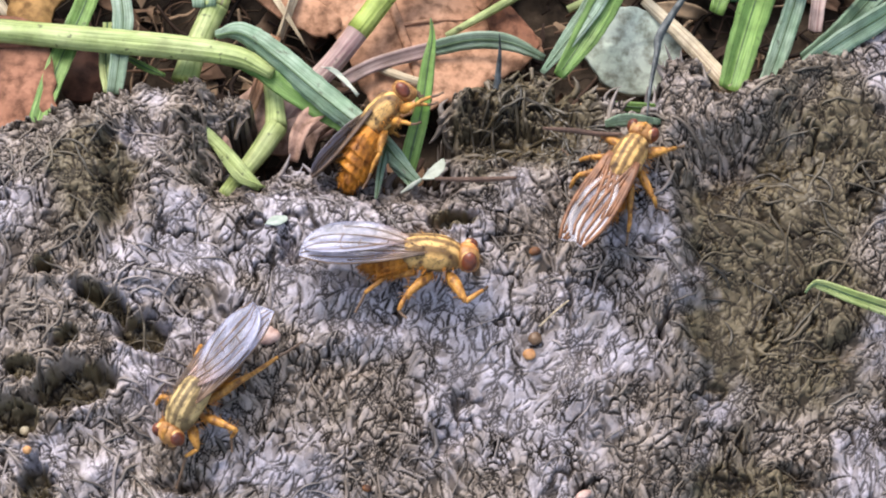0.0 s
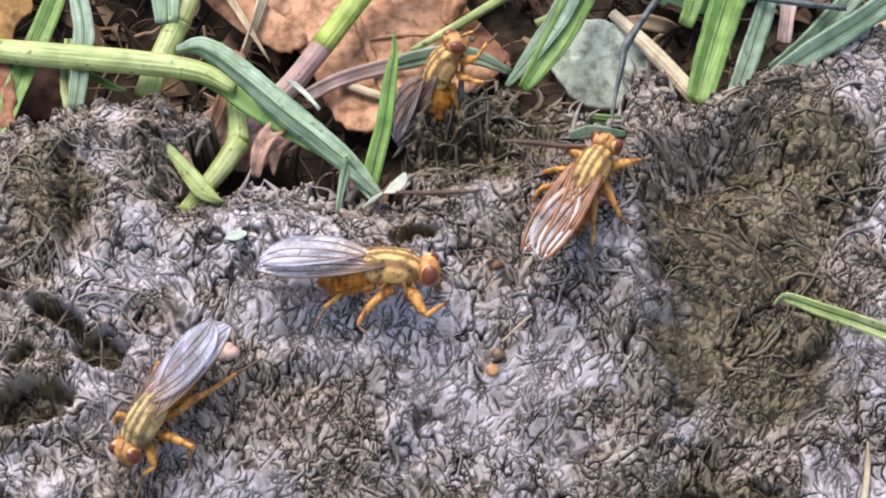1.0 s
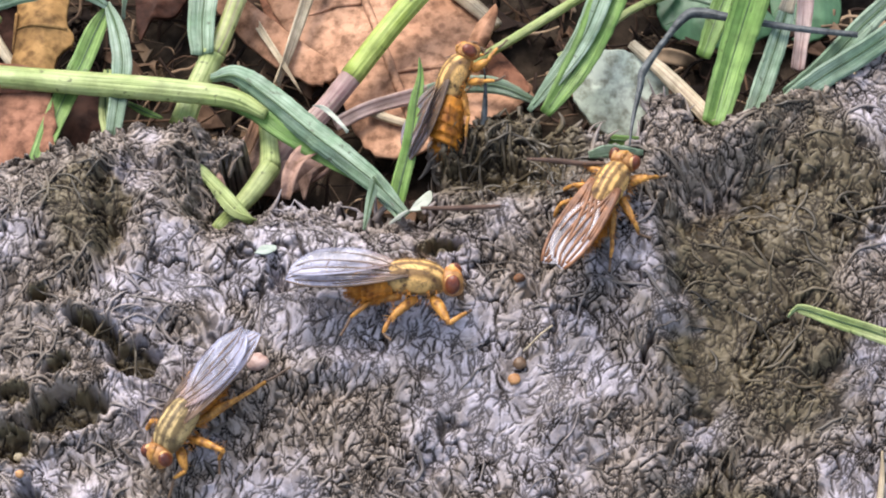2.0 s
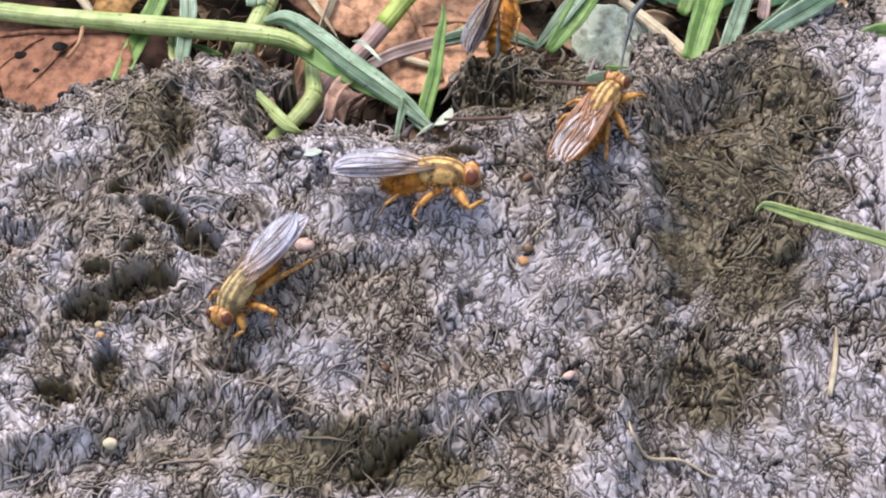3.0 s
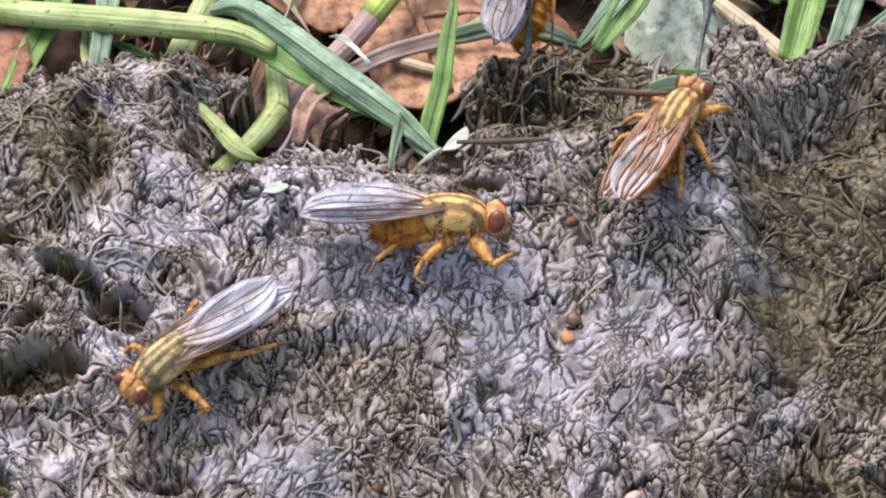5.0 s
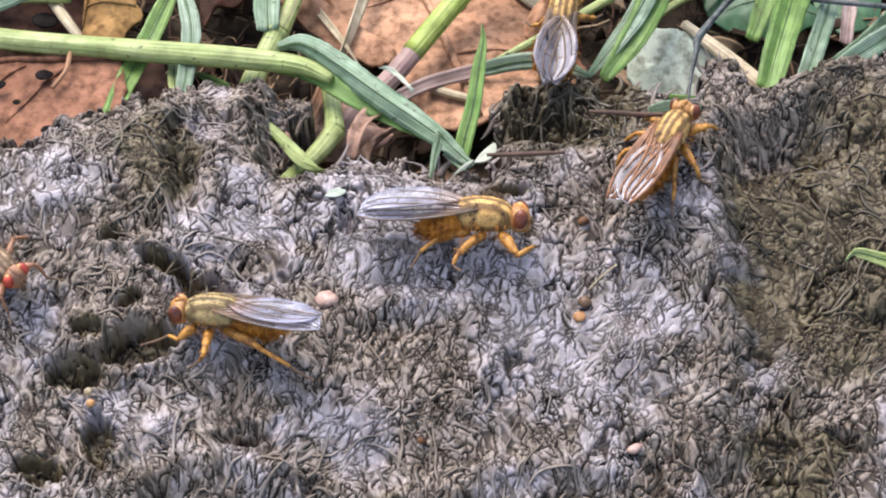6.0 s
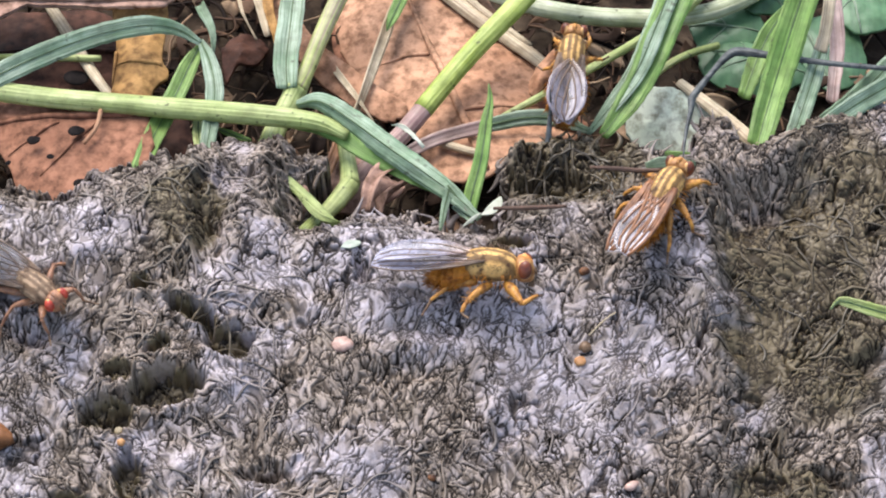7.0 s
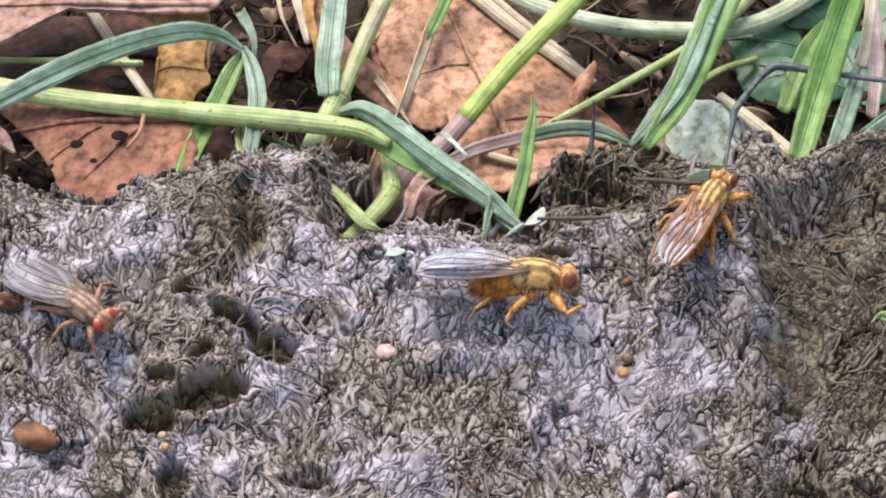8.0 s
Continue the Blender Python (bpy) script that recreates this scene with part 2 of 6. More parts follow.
AMBER = plain_material("amber_leg", (0.12, 0.04, 0.008), (0.58, 0.27, 0.05), 2200, 0.5, 0.35, 0.00012)
BROWN_LEG = plain_material("red_brown_leg", (0.14, 0.06, 0.035), (0.36, 0.17, 0.085), 1800, 0.45)
TARSUS = plain_material("dark_foot", (0.06, 0.03, 0.015), (0.14, 0.08, 0.04), 1800, 0.5)
FACE = plain_material("tawny_face", (0.15, 0.055, 0.014), (0.52, 0.26, 0.08), 1200, 0.5)
EYE_BROWN = plain_material("brown_eye", (0.05, 0.011, 0.005), (0.17, 0.04, 0.014), 1800, 0.4, 0.4, 0.00002, 0.1)
EYE_RED = plain_material("red_eye", (0.2, 0.016, 0.008), (0.48, 0.06, 0.03), 1800, 0.4, 0.4, 0.00002, 0.1)
GREY_BODY = plain_material("grey_brown_body", (0.22, 0.14, 0.09), (0.42, 0.3, 0.2), 2000, 0.6)
WING = wing_material("clear_wing", (0.26, 0.25, 0.32), (0.36, 0.2, 0.12), 0.52)
WING_THIN = wing_material("thin_wing", (0.2, 0.18, 0.195), (0.2, 0.13, 0.09), 0.34)
WING_STREAKED = wing_material("streaked_wing", (0.33, 0.29, 0.3), (0.42, 0.21, 0.1), 0.5)
WING_DARK = wing_material("smoky_wing", (0.19, 0.165, 0.185), (0.24, 0.15, 0.095), 0.62)
EYE_RIM = plain_material("tawny_eye_rim", (0.34, 0.16, 0.05), (0.6, 0.36, 0.14), 1800, 0.5)
VEIN = plain_material("brown_vein", (0.07, 0.045, 0.03), (0.16, 0.095, 0.055), 1500, 0.5)
VEIN_ORANGE = plain_material("orange_vein", (0.1, 0.038, 0.016), (0.26, 0.11, 0.045), 1500, 0.5)


# ---- shape tools ----
def link(name, verts, faces, material, parent=None, label="", uvs=None, smooth=True):
    """One mesh object from points in millimetres."""
    me = bpy.data.meshes.new(name)
    me.from_pydata([tuple(v) for v in np.asarray(verts, float) * S], [], [tuple(f) for f in faces])
    if uvs is not None:
        layer = me.uv_layers.new(name="UVMap")
        index = np.empty(len(me.loops), int)
        me.loops.foreach_get("vertex_index", index)
        layer.data.foreach_set("uv", np.asarray(uvs, float)[index].ravel())
    me.polygons.foreach_set("use_smooth", [smooth] * len(me.polygons))
    me.materials.append(material)
    ob = new(name, me)
    if parent is not None:
        ob.parent = parent
    if label:
        tagged(ob, label)
    return ob


def part(name, shape, material, parent, label="", smooth=True):
    verts, faces, *uvs = shape
    return link(name, verts, faces, material, parent, label, uvs[0] if uvs else None, smooth)


def thing(name, label, category, group="", kind=""):
    return tagged(new(name), label, category, group, kind)


def smooth_line(points, steps=6):
    """A Catmull-Rom line through the points (rows of any length)."""
    p = np.asarray(points, float)
    p = np.vstack([2 * p[0] - p[1], p, 2 * p[-1] - p[-2]])
    out = []
    for a, b, c, d in zip(p, p[1:], p[2:], p[3:]):
        for k in range(steps):
            u = k / steps
            out.append(0.5 * (2 * b + (c - a) * u + (2 * a - 5 * b + 4 * c - d) * u * u + (3 * b - a - 3 * c + d) * u**3))
    return np.array(out + [p[-2]])


def axes_along(line, up=(0, 0, 1)):
    d = np.gradient(line, axis=0)
    d /= np.linalg.norm(d, axis=1, keepdims=True) + 1e-9
    side = np.cross(d, up)
    side /= np.linalg.norm(side, axis=1, keepdims=True) + 1e-9
    return d, side, np.cross(side, d)


def rings(rows, cols, cap=True):
    faces = [(i * cols + j, i * cols + (j + 1) % cols, (i + 1) * cols + (j + 1) % cols, (i + 1) * cols + j)
             for i in range(rows - 1) for j in range(cols)]
    if cap:
        faces += [tuple(range(cols))[::-1], tuple(range((rows - 1) * cols, rows * cols))]
    return faces


def tube(points, radii, sides=10, steps=6, flat=1.0, rib=0.0, up=(0, 0, 1)):
    """A stem along the points; radii in mm at those points; flat squeezes its height, rib flutes it."""
    line = smooth_line(np.c_[np.asarray(points, float), np.resize(np.asarray(radii, float), len(points)) if len(np.shape(radii)) else np.full(len(points), radii)], steps)
    r, line = np.maximum(line[:, 3], 0.01), line[:, :3]
    _, side, top = axes_along(line, up)
    a = np.linspace(0, 2 * np.pi, sides, endpoint=False)
    wave = 1 + rib * np.cos(a * (sides // 2))
    verts = line[:, None] + r[:, None, None] * (side[:, None] * (np.cos(a) * wave)[:, None] + flat * top[:, None] * (np.sin(a) * wave)[:, None])
    far = np.r_[0, np.cumsum(np.linalg.norm(np.diff(line, axis=0), axis=1))]
    uv = np.stack(np.broadcast_arrays(np.abs(a / np.pi - 1)[None], far[:, None]), -1)
    return verts.reshape(-1, 3), rings(len(line), sides), uv.reshape(-1, 2)


def ribbon(points, widths, up=(0, 0, 1), fold=0.25, thick=0.12, twist=0.0, steps=6, wavy=0.0, seed=0):
    """A grass blade with a folded midrib and real thickness. twist: degrees from base to tip."""
    data = smooth_line(np.c_[np.asarray(points, float), np.asarray(widths, float)], steps)
    w, line = np.maximum(data[:, 3], 0.03), data[:, :3]
    w = w * (1 + 0.02 * np.random.default_rng(seed + len(points)).normal(0, 1, len(w)))
    _, side, top = axes_along(line, up)
    turn = np.radians(np.linspace(0, twist, len(line)))[:, None]
    side, top = side * np.cos(turn) + top * np.sin(turn), top * np.cos(turn) - side * np.sin(turn)
    across = np.array([-0.5, -0.3, -0.12, 0, 0.12, 0.3, 0.5])
    lift = fold * np.abs(across) * 2
    rng = np.random.default_rng(seed)
    sway = wavy * np.cumsum(rng.normal(0, 0.35, len(line)))
    rise = (lift[None] * w[:, None] * 0.5) + sway[:, None] * across[None]
    mid = line[:, None] + side[:, None] * (across[None, :, None] * w[:, None, None]) + top[:, None] * rise[..., None]
    t = thick * np.array([0.35, 0.8, 0.9, 1.6, 0.9, 0.8, 0.35])
    upper = mid + top[:, None] * (t * 0.4)[None, :, None]
    lower = mid - top[:, None] * (t * 0.6)[None, :, None]
    verts = np.concatenate([upper, lower[:, ::-1]], 1)
    far = np.r_[0, np.cumsum(np.linalg.norm(np.diff(line, axis=0), axis=1))]
    u = np.r_[across, across[::-1]]
    uv = np.stack(np.broadcast_arrays(u[None] + 0.5, far[:, None]), -1)
    return verts.reshape(-1, 3), rings(len(line), 14), uv.reshape(-1, 2)


def lump(size, seed=0, rough=0.12, cols=14, rows=9, point=0.0):
    """A rounded uneven body, size = half axes; point draws out its ends along x."""
    rng = np.random.default_rng(seed)
    k = rng.normal(0, 1, (6, 3)) * 2.2
    ph = rng.uniform(0, 6.28, 6)
    verts = []
    for i in range(rows):
        f = np.pi * (i + 0.15) / (rows - 0.7)
        for j in range(cols):
            a = 2 * np.pi * j / cols
            d = np.array([-np.cos(f), np.sin(f) * np.cos(a), np.sin(f) * np.sin(a)])
            g = 1 + rough * np.sin(k @ d + ph).sum() / 3
            d[0] = d[0] * (1 + point * abs(d[0]) ** 3)
            verts.append(d * g * size)
    return np.array(verts), rings(rows, cols)


def moved(shape, at, rz=0.0, rx=0.0, ry=0.0):
    verts, faces, *rest = shape
    m = np.array(pose(0, 0, 0, rx, ry, rz).to_3x3())
    return (np.asarray(verts) @ m.T + np.asarray(at), faces, *rest)


def noise2(x, y, seed=0):
    """Smooth value noise, 0 to 1, on arrays."""
    xi, yi = np.floor(x).astype(np.int64), np.floor(y).astype(np.int64)
    u, v = x - xi, y - yi
    u, v = u * u * (3 - 2 * u), v * v * (3 - 2 * v)

    def h(a, b):
        n = (a * 374761393 + b * 668265263 + seed * 974634721) & 0xFFFFFFFF
        n = ((n ^ (n >> 13)) * 1274126177) & 0xFFFFFFFF
        return ((n ^ (n >> 16)) & 0xFFFF) / 65535.0

    return (h(xi, yi) * (1 - u) + h(xi + 1, yi) * u) * (1 - v) + (h(xi, yi + 1) * (1 - u) + h(xi + 1, yi + 1) * u) * v


def fbm(x, y, seed=0, octaves=4):
    total, amp = 0.0, 0.5
    for k in range(octaves):
        total = total + amp * (noise2(x * 2**k, y * 2**k, seed + k) - 0.5)
        amp *= 0.55
    return total


def to_line(x, y, line):
    """Distance from points to a line of (x, y), and how far along it (0 to 1) the nearest place lies."""
    best, along = np.full(np.shape(x), 1e9), np.zeros(np.shape(x))
    n = len(line) - 1
    for k, ((ax, ay), (bx, by)) in enumerate(zip(line, line[1:])):
        dx, dy = bx - ax, by - ay
        u = np.clip(((x - ax) * dx + (y - ay) * dy) / (dx * dx + dy * dy), 0, 1)
        d = np.hypot(x - ax - u * dx, y - ay - u * dy)
        along = np.where(d < best, (k + u) / n, along)
        best = np.minimum(best, d)
    return best, along


def inside(x, y, loop):
    odd = np.zeros(np.shape(x), bool)
    for (ax, ay), (bx, by) in zip(loop, loop[1:] + loop[:1]):
        if ay != by:
            odd ^= ((ay > y) != (by > y)) & (x < (bx - ax) * (y - ay) / (by - ay) + ax)
    return odd


def step(a, b, x):
    u = np.clip((x - a) / (b - a), 0, 1)
    return u * u * (3 - 2 * u)


# ---- the cow pat ----
OUTLINE = ([(-36.4, 4.8), (-31.2, 3.6), (-28.2, 4.1), (-25.6, 5.2), (-21.5, 6.8), (-17.2, 7.9), (-13.6, 7.5), (-15.1, 4.5), (-14.4, 2.6), (-12.0, 3.0), (-9.1, 3.5), (-5.9, 3.0), (-3.1, 2.8), (-1.6, 2.8), (-1.2, 5.6), (-2.0, 6.5), (-0.0, 8.8), (3.2, 9.2), (4.3, 8.2), (5.7, 7.3), (9.4, 6.7), (10.5, 9.4), (11.7, 9.8), (12.9, 8.2), (14.8, 8.7), (16.6, 9.5)]
           + [(15.4, 8.7), (18.8, 10.9), (23.3, 12.9)]
           + [(28, 16), (34, 19), (48, 21), (75, 12), (100, -30), (95, -90), (50, -140), (-20, -150), (-80, -110), (-95, -50), (-75, -8), (-50, 3)])
CLEFT = [(12.3, 3.9), (12.0, -0.0), (11.9, -3.8), (12.7, -7.7), (11.3, -12.7), (10.6, -15.0)]
LEDGE = [(-40.7, -22.8), (-31.9, -20.6), (-28.0, -19.7), (-23.1, -17.9), (-18.8, -16.0), (-15.9, -15.8), (-12.3, -16.8), (-7.8, -18.1), (-5.0, -17.2), (-1.4, -15.7), (2.2, -15.4), (11.3, -16.2)]
# hollows: centre x, y, half width, half height, turn, depth
HOLLOWS = [
    (-20.4, -5.0, 1.7, 0.55, -25, 3.2), (-18.2, -6.6, 1.3, 0.75, -8, 2.4), (-21.8, -9.3, 2.2, 1.0, 12, 3.2),
    (-25.2, -11.1, 1.6, 0.85, 5, 2.6), (-23.7, -14.8, 0.8, 1.2, 0, 2.2), (-26.8, -16.4, 1.4, 0.7, -10, 2.2),
    (-23.8, -3.1, 0.6, 0.5, 0, 2.4), (-22.4, -6.8, 0.7, 0.5, 30, 1.6), (-24.8, -8.5, 0.9, 0.6, 0, 1.6),
    (-1.3, 0.1, 1.3, 0.4, -5, 1.8), (-10.4, -1.9, 0.5, 0.9, 20, 1.4), (10.4, -5.0, 0.25, 0.8, 0, 1.2),
    (-12.3, -16.6, 1.0, 0.35, -15, 1.2), (-7.2, -7.6, 2.6, 0.9, 8, 0.45), (-5.3, -19.2, 2.6, 0.7, 35, 2.0),
    (-19.9, 1.3, 1.1, 2.6, 0, 1.7), (-19.0, 4.1, 1.6, 1.5, 20, 1.3), (1.6, 5.3, 3.6, 1.8, 0, 2.6),
    (-29.8, 2.7, 1.4, 0.7, 0, 1.2), (15.2, 4.7, 3.6, 2.0, 15, 1.5), (15.1, -2.8, 2.4, 3.5, 0, 0.7),
    (7.3, -15.2, 1.5, 1.5, 0, 1.0), (-1.5, -11.3, 1.0, 0.9, 0, 0.7), (6.5, -8.8, 1.6, 1.6, 0, -0.6),
    (-7.3, -13.0, 2.2, 1.4, 0, -0.5), (20.7, -5.1, 1.4, 0.7, 20, 0.9), (-30.1, -6.8, 1.4, 0.8, 0, 1.3),
    (-15.3, -14.0, 1.6, 0.5, 10, 1.0), (18.1, -12.1, 1.4, 0.4, -5, 0.9),
]


FOLDS = [  # ridges: line, height, half width
    ([(-12.3, -8.6), (-9.9, -7.2), (-7.5, -6.5), (-4.4, -6.6), (-2.0, -7.9)], 0.7, 0.7), ([(-23.3, -3.7), (-19.9, -3.7), (-15.9, -3.8), (-12.2, -4.4)], 0.5, 0.5),
    ([(-28.2, -17.4), (-24.6, -16.6), (-21.1, -14.3), (-18.7, -12.8)], 0.45, 0.6), ([(9.8, 5.7), (12.1, 6.3), (14.3, 6.7), (16.8, 9.0), (20.4, 11.2)], 0.9, 0.8),
    ([(-3.2, -5.6), (-2.0, -9.2), (-2.9, -12.8)], 0.5, 0.9), ([(4.2, -2.0), (5.2, -6.3), (4.3, -11.0), (5.8, -13.8)], 0.5, 0.9), ([(21.7, 3.5), (22.7, -1.7), (26.0, -4.1)], 0.7, 1.1),
    ([(-18.0, 5.6), (-20.7, 1.9), (-21.2, -1.6)], 0.6, 0.5), ([(-17.5, 4.7), (-17.6, 1.2), (-16.0, -1.4)], 0.6, 0.6), ([(14.4, -19.3), (15.5, -14.4), (18.8, -11.3), (20.7, -8.4)], 0.6, 1.3),
    ([(-11.1, -1.5), (-8.4, -4.4), (-3.2, -4.1)], 0.5, 0.7), ([(-30.8, -3.5), (-28.3, -1.6), (-24.3, -0.6)], 0.5, 0.6), ([(-10.3, -11.0), (-8.8, -13.8), (-10.1, -15.9)], 0.45, 0.7),
]


def pat_side(x, y):
    """How far inside the pat's outline a place lies, with a ragged edge."""
    d, _ = to_line(x, y, OUTLINE + OUTLINE[:1])
    d = np.where(inside(x, y, OUTLINE), d, -d)
    near = np.exp(-np.abs(d) / 3)
    return d + near * (fbm(x * 0.8, y * 0.8, 31) * 2.2 + fbm(x * 2.6, y * 2.6, 35) * 1.5)


def pat_form(x, y, d):
    """The pat's large form: a bank that rises away, a step down at the cleft, hollows, the front ledge and the curled rim."""
    yy = np.where(y < 1, y, 1 + 2.0 * np.tanh((y - 1) / 4))
    yy = np.where(yy < -32, -32 + (yy + 32) * 0.25, yy)
    z = 7.0 + 0.36 * yy - 0.05 * np.clip(x, -45, 45)
    cx, cy = np.array(CLEFT)[::-1].T
    at = np.interp(y, cy, cx) + 2.6 * fbm(x * 0.4, y * 0.4, 3)
    z = z - 1.9 * step(-1.7, 1.5, x - at) * (0.25 + 0.75 * step(9.5, 4.0, y))
    lx, ly = np.array(LEDGE).T
    below = np.interp(x, lx, ly) - y + 0.8 * fbm(x * 0.5, y * 0.5, 5)
    fade = step(10, 4, x) * step(-60, -45, x)
    z = z + fade * (0.6 * np.exp(-((below + 0.3) / 0.9) ** 2) - 1.1 * (0.1 + 1.2 * noise2(x * 0.35, y * 0.35, 67)) * step(0.0, 2.2, below) * step(6, 2, below))
    for fold, high, wide in FOLDS:
        off, u = to_line(x, y, fold)
        z = z + 0.75 * high * np.sin(np.pi * np.clip(u, 0.02, 0.98)) ** 0.6 * np.exp(-((off + 0.25 * fbm(x, y, 99)) / wide) ** 2)
    x, y = x + 1.3 * fbm(x * 0.9, y * 0.9, 91, 2) + 0.8 * fbm(x * 2.7, y * 2.7, 93, 2), y + 1.3 * fbm(x * 0.9, y * 0.9, 95, 2) + 0.8 * fbm(x * 2.7, y * 2.7, 97, 2)
    for hx, hy, hw, hh, turn, deep in HOLLOWS:
        c, s = math.cos(radians(turn)), math.sin(radians(turn))
        u, v = (x - hx) * c + (y - hy) * s, (y - hy) * c - (x - hx) * s
        q = (u / hw) ** 2 + (v / hh) ** 2
        if hw * hh < 2.6 and deep > 1.5:  # a hole with steep sides and an uneven floor
            z = z - 0.6 * deep * step(1.22, 0.8, np.sqrt(q)) * (0.72 + 0.3 * noise2(x * 0.8, y * 0.8, 57))
        else:
            z = z - deep * np.exp(-np.minimum(q * 1.5, 14))
        z = z + 0.1 * deep * np.exp(-((np.sqrt(q) - 1.6) / 0.4) ** 2)
    # the rim: curled up in two places, thin and sunken round the bay
    curl = step(-16, -18.5, x) * step(-30, -26, x) + 0.35 * step(-2, 0, x) * step(5.5, 3.5, x) + 0.5 * step(9, 11, x)
    bay = step(-17.5, -14.5, x) * step(-1, -2.5, x)
    z = z + step(-2, 2, y) * (0.9 * curl - 2.6 * bay) * np.exp(-((np.maximum(d, 0) - 0.1) / (1.0 + 1.0 * bay)) ** 2)
    z = z - 2.3 * step(-2, 2, y) * step(-15.5, -18, x) * np.exp(-np.maximum(d, 0) / 1.7)
    z = z - 1.7 * step(3, 5, y) * step(-2.2, -0.5, x) * step(6, 4, x) * np.exp(-np.maximum(d, 0) / 1.6)
    far = step(-32, -60, y) + step(36, 60, np.abs(x))
    return z - np.clip(far, 0, 1) * 5.0 * np.exp(-np.maximum(d, 0) / 8)


def flow(x, y):
    return 1.5 + 3.2 * fbm(x * 0.13, y * 0.13, 81, 2) + 3.4 * fbm(x * 0.55, y * 0.55, 87, 2)


def pat_smooth(x, y):
    d = pat_side(x, y)
    z = pat_form(x, y, d)
    z = z + fbm(x * 0.33, y * 0.33, 11, 3) * 0.85 + fbm(x * 0.9, y * 0.9, 17, 1) * 0.25
    return z, d


def near_holes(x, y):
    return sum(np.exp(-((x - hx) / (hw + 0.5)) ** 2 - ((y - hy) / (hh + 0.5)) ** 2) for hx, hy, hw, hh, _, deep in HOLLOWS if deep > 1.5 and hw * hh < 2.6)


def coarse(x, y):
    """0 where the surface is smeared flat, in the grey that carries the sky's sheen, 1 where loose brown fibres stand
    out of it.
    """
    return np.clip(0.5 + 4.2 * fbm(x * 0.22, y * 0.22, 23, 3) + 1.8 * fbm(x * 0.8, y * 0.8, 29, 2) + 0.5 * near_holes(x, y)
                   + 0.9 * step(-1, 2, y) * step(4.2, 1.0, pat_side(x, y)), 0, 1)


def strands(xs, ys, count, seed, slim, stout, reach, squirm):
    """Bent strands of radius slim to stout (mm) laid over one another in layers on an even grid: each place's layer (0 to 1),
    how far it is from its strand's edge (in mm), and its strand's own tone."""
    rng = np.random.default_rng(seed)
    cell, wide, high = xs[1] - xs[0], len(xs), len(ys)
    x, y = rng.uniform(xs[0], xs[-1], count), rng.uniform(ys[0], ys[-1], count)
    rough = coarse(x, y)
    way = flow(x, y) + rng.normal(0, 0.3 + 0.3 * (noise2(x * 0.3, y * 0.3, 43) > 0.55), count)
    d0 = pat_side(x, y)
    along = np.arctan2(pat_side(x + 0.3, y) - d0, d0 - pat_side(x, y + 0.3))
    way = np.where((d0 < 2.0) & (y > -3), along + rng.normal(0, 0.3, count), way)
    radius = (slim + (stout - slim) * rng.random(count) ** 1.5) * (1.05 - 0.15 * rough)
    long = (rng.gamma(3.0, 0.34, count) + 0.3) * reach
    rank = rng.random(count)
    tone = rng.integers(0, 256, count)
    bend, wobble, phase = rng.normal(0, 0.45, count), rng.normal(0, squirm, count), rng.uniform(0, 6.28, count)
    top = np.zeros(wide * high, np.int64)
    gap = 0.05
    px, py = x.copy(), y.copy()
    for k in range(int(3.2 / gap)):
        live = k * gap < long
        u = k * gap
        a = way + bend * u + wobble * np.sin(u * 3.6 + phase)
        px, py = px + gap * np.cos(a), py + gap * np.sin(a)
        gx, gy = (px[live] - xs[0]) / cell, (py[live] - ys[0]) / cell
        ix, iy = np.round(gx).astype(np.int64), np.round(gy).astype(np.int64)
        ends = np.minimum(1.0, 0.3 + 1.7 * np.minimum(u, long[live] - u))
        r = radius[live] / cell * ends
        first, shade = (rank[live] * 1048000).astype(np.int64), tone[live]
        for dx in range(-5, 6):
            for dy in range(-5, 6):
                q = ((ix + dx - gx) ** 2 + (iy + dy - gy) ** 2) / r**2
                ok = (q < 1) & (ix + dx >= 0) & (ix + dx < wide) & (iy + dy >= 0) & (iy + dy < high)
                body = ((1 - np.sqrt(q[ok])) * r[ok] * cell / 0.4 * 255).astype(np.int64)
                np.maximum.at(top, (iy[ok] + dy) * wide + ix[ok] + dx, (first[ok] << 16) | (body << 8) | shade[ok])
    top = top.reshape(high, wide)
    edge, lie = ((top >> 8) & 255) * 0.4 / 255.0, (top >> 16) / 1048000.0
    return lie, edge, (top & 255) / 255.0


def lines_of(low, high, fine, reach, grow=1.35):
    """Even places from low to high, then wider and wider ones out to reach."""
    mid = list(np.arange(low, high, fine))
    right, left, gap = [mid[-1]], [mid[0]], fine
    while right[-1] < reach or left[-1] > -reach:
        gap *= grow
        right.append(right[-1] + gap)
        left.append(left[-1] - gap)
    return np.array(left[:0:-1] + mid + right[1:])


def sheet_grid(xs, ys, height, keep):
    x, y = np.meshgrid(xs, ys)
    z = height
    n, m = x.shape
    i = np.arange(n * m).reshape(n, m)
    quads = np.stack([i[:-1, :-1], i[:-1, 1:], i[1:, 1:], i[1:, :-1]], -1).reshape(-1, 4)
    quads = quads[keep.ravel()[quads].any(1)]
    used = np.unique(quads)
    back_to = np.full(n * m, -1)
    back_to[used] = np.arange(len(used))
    return np.stack([x, y, z], -1).reshape(-1, 3)[used], back_to[quads]


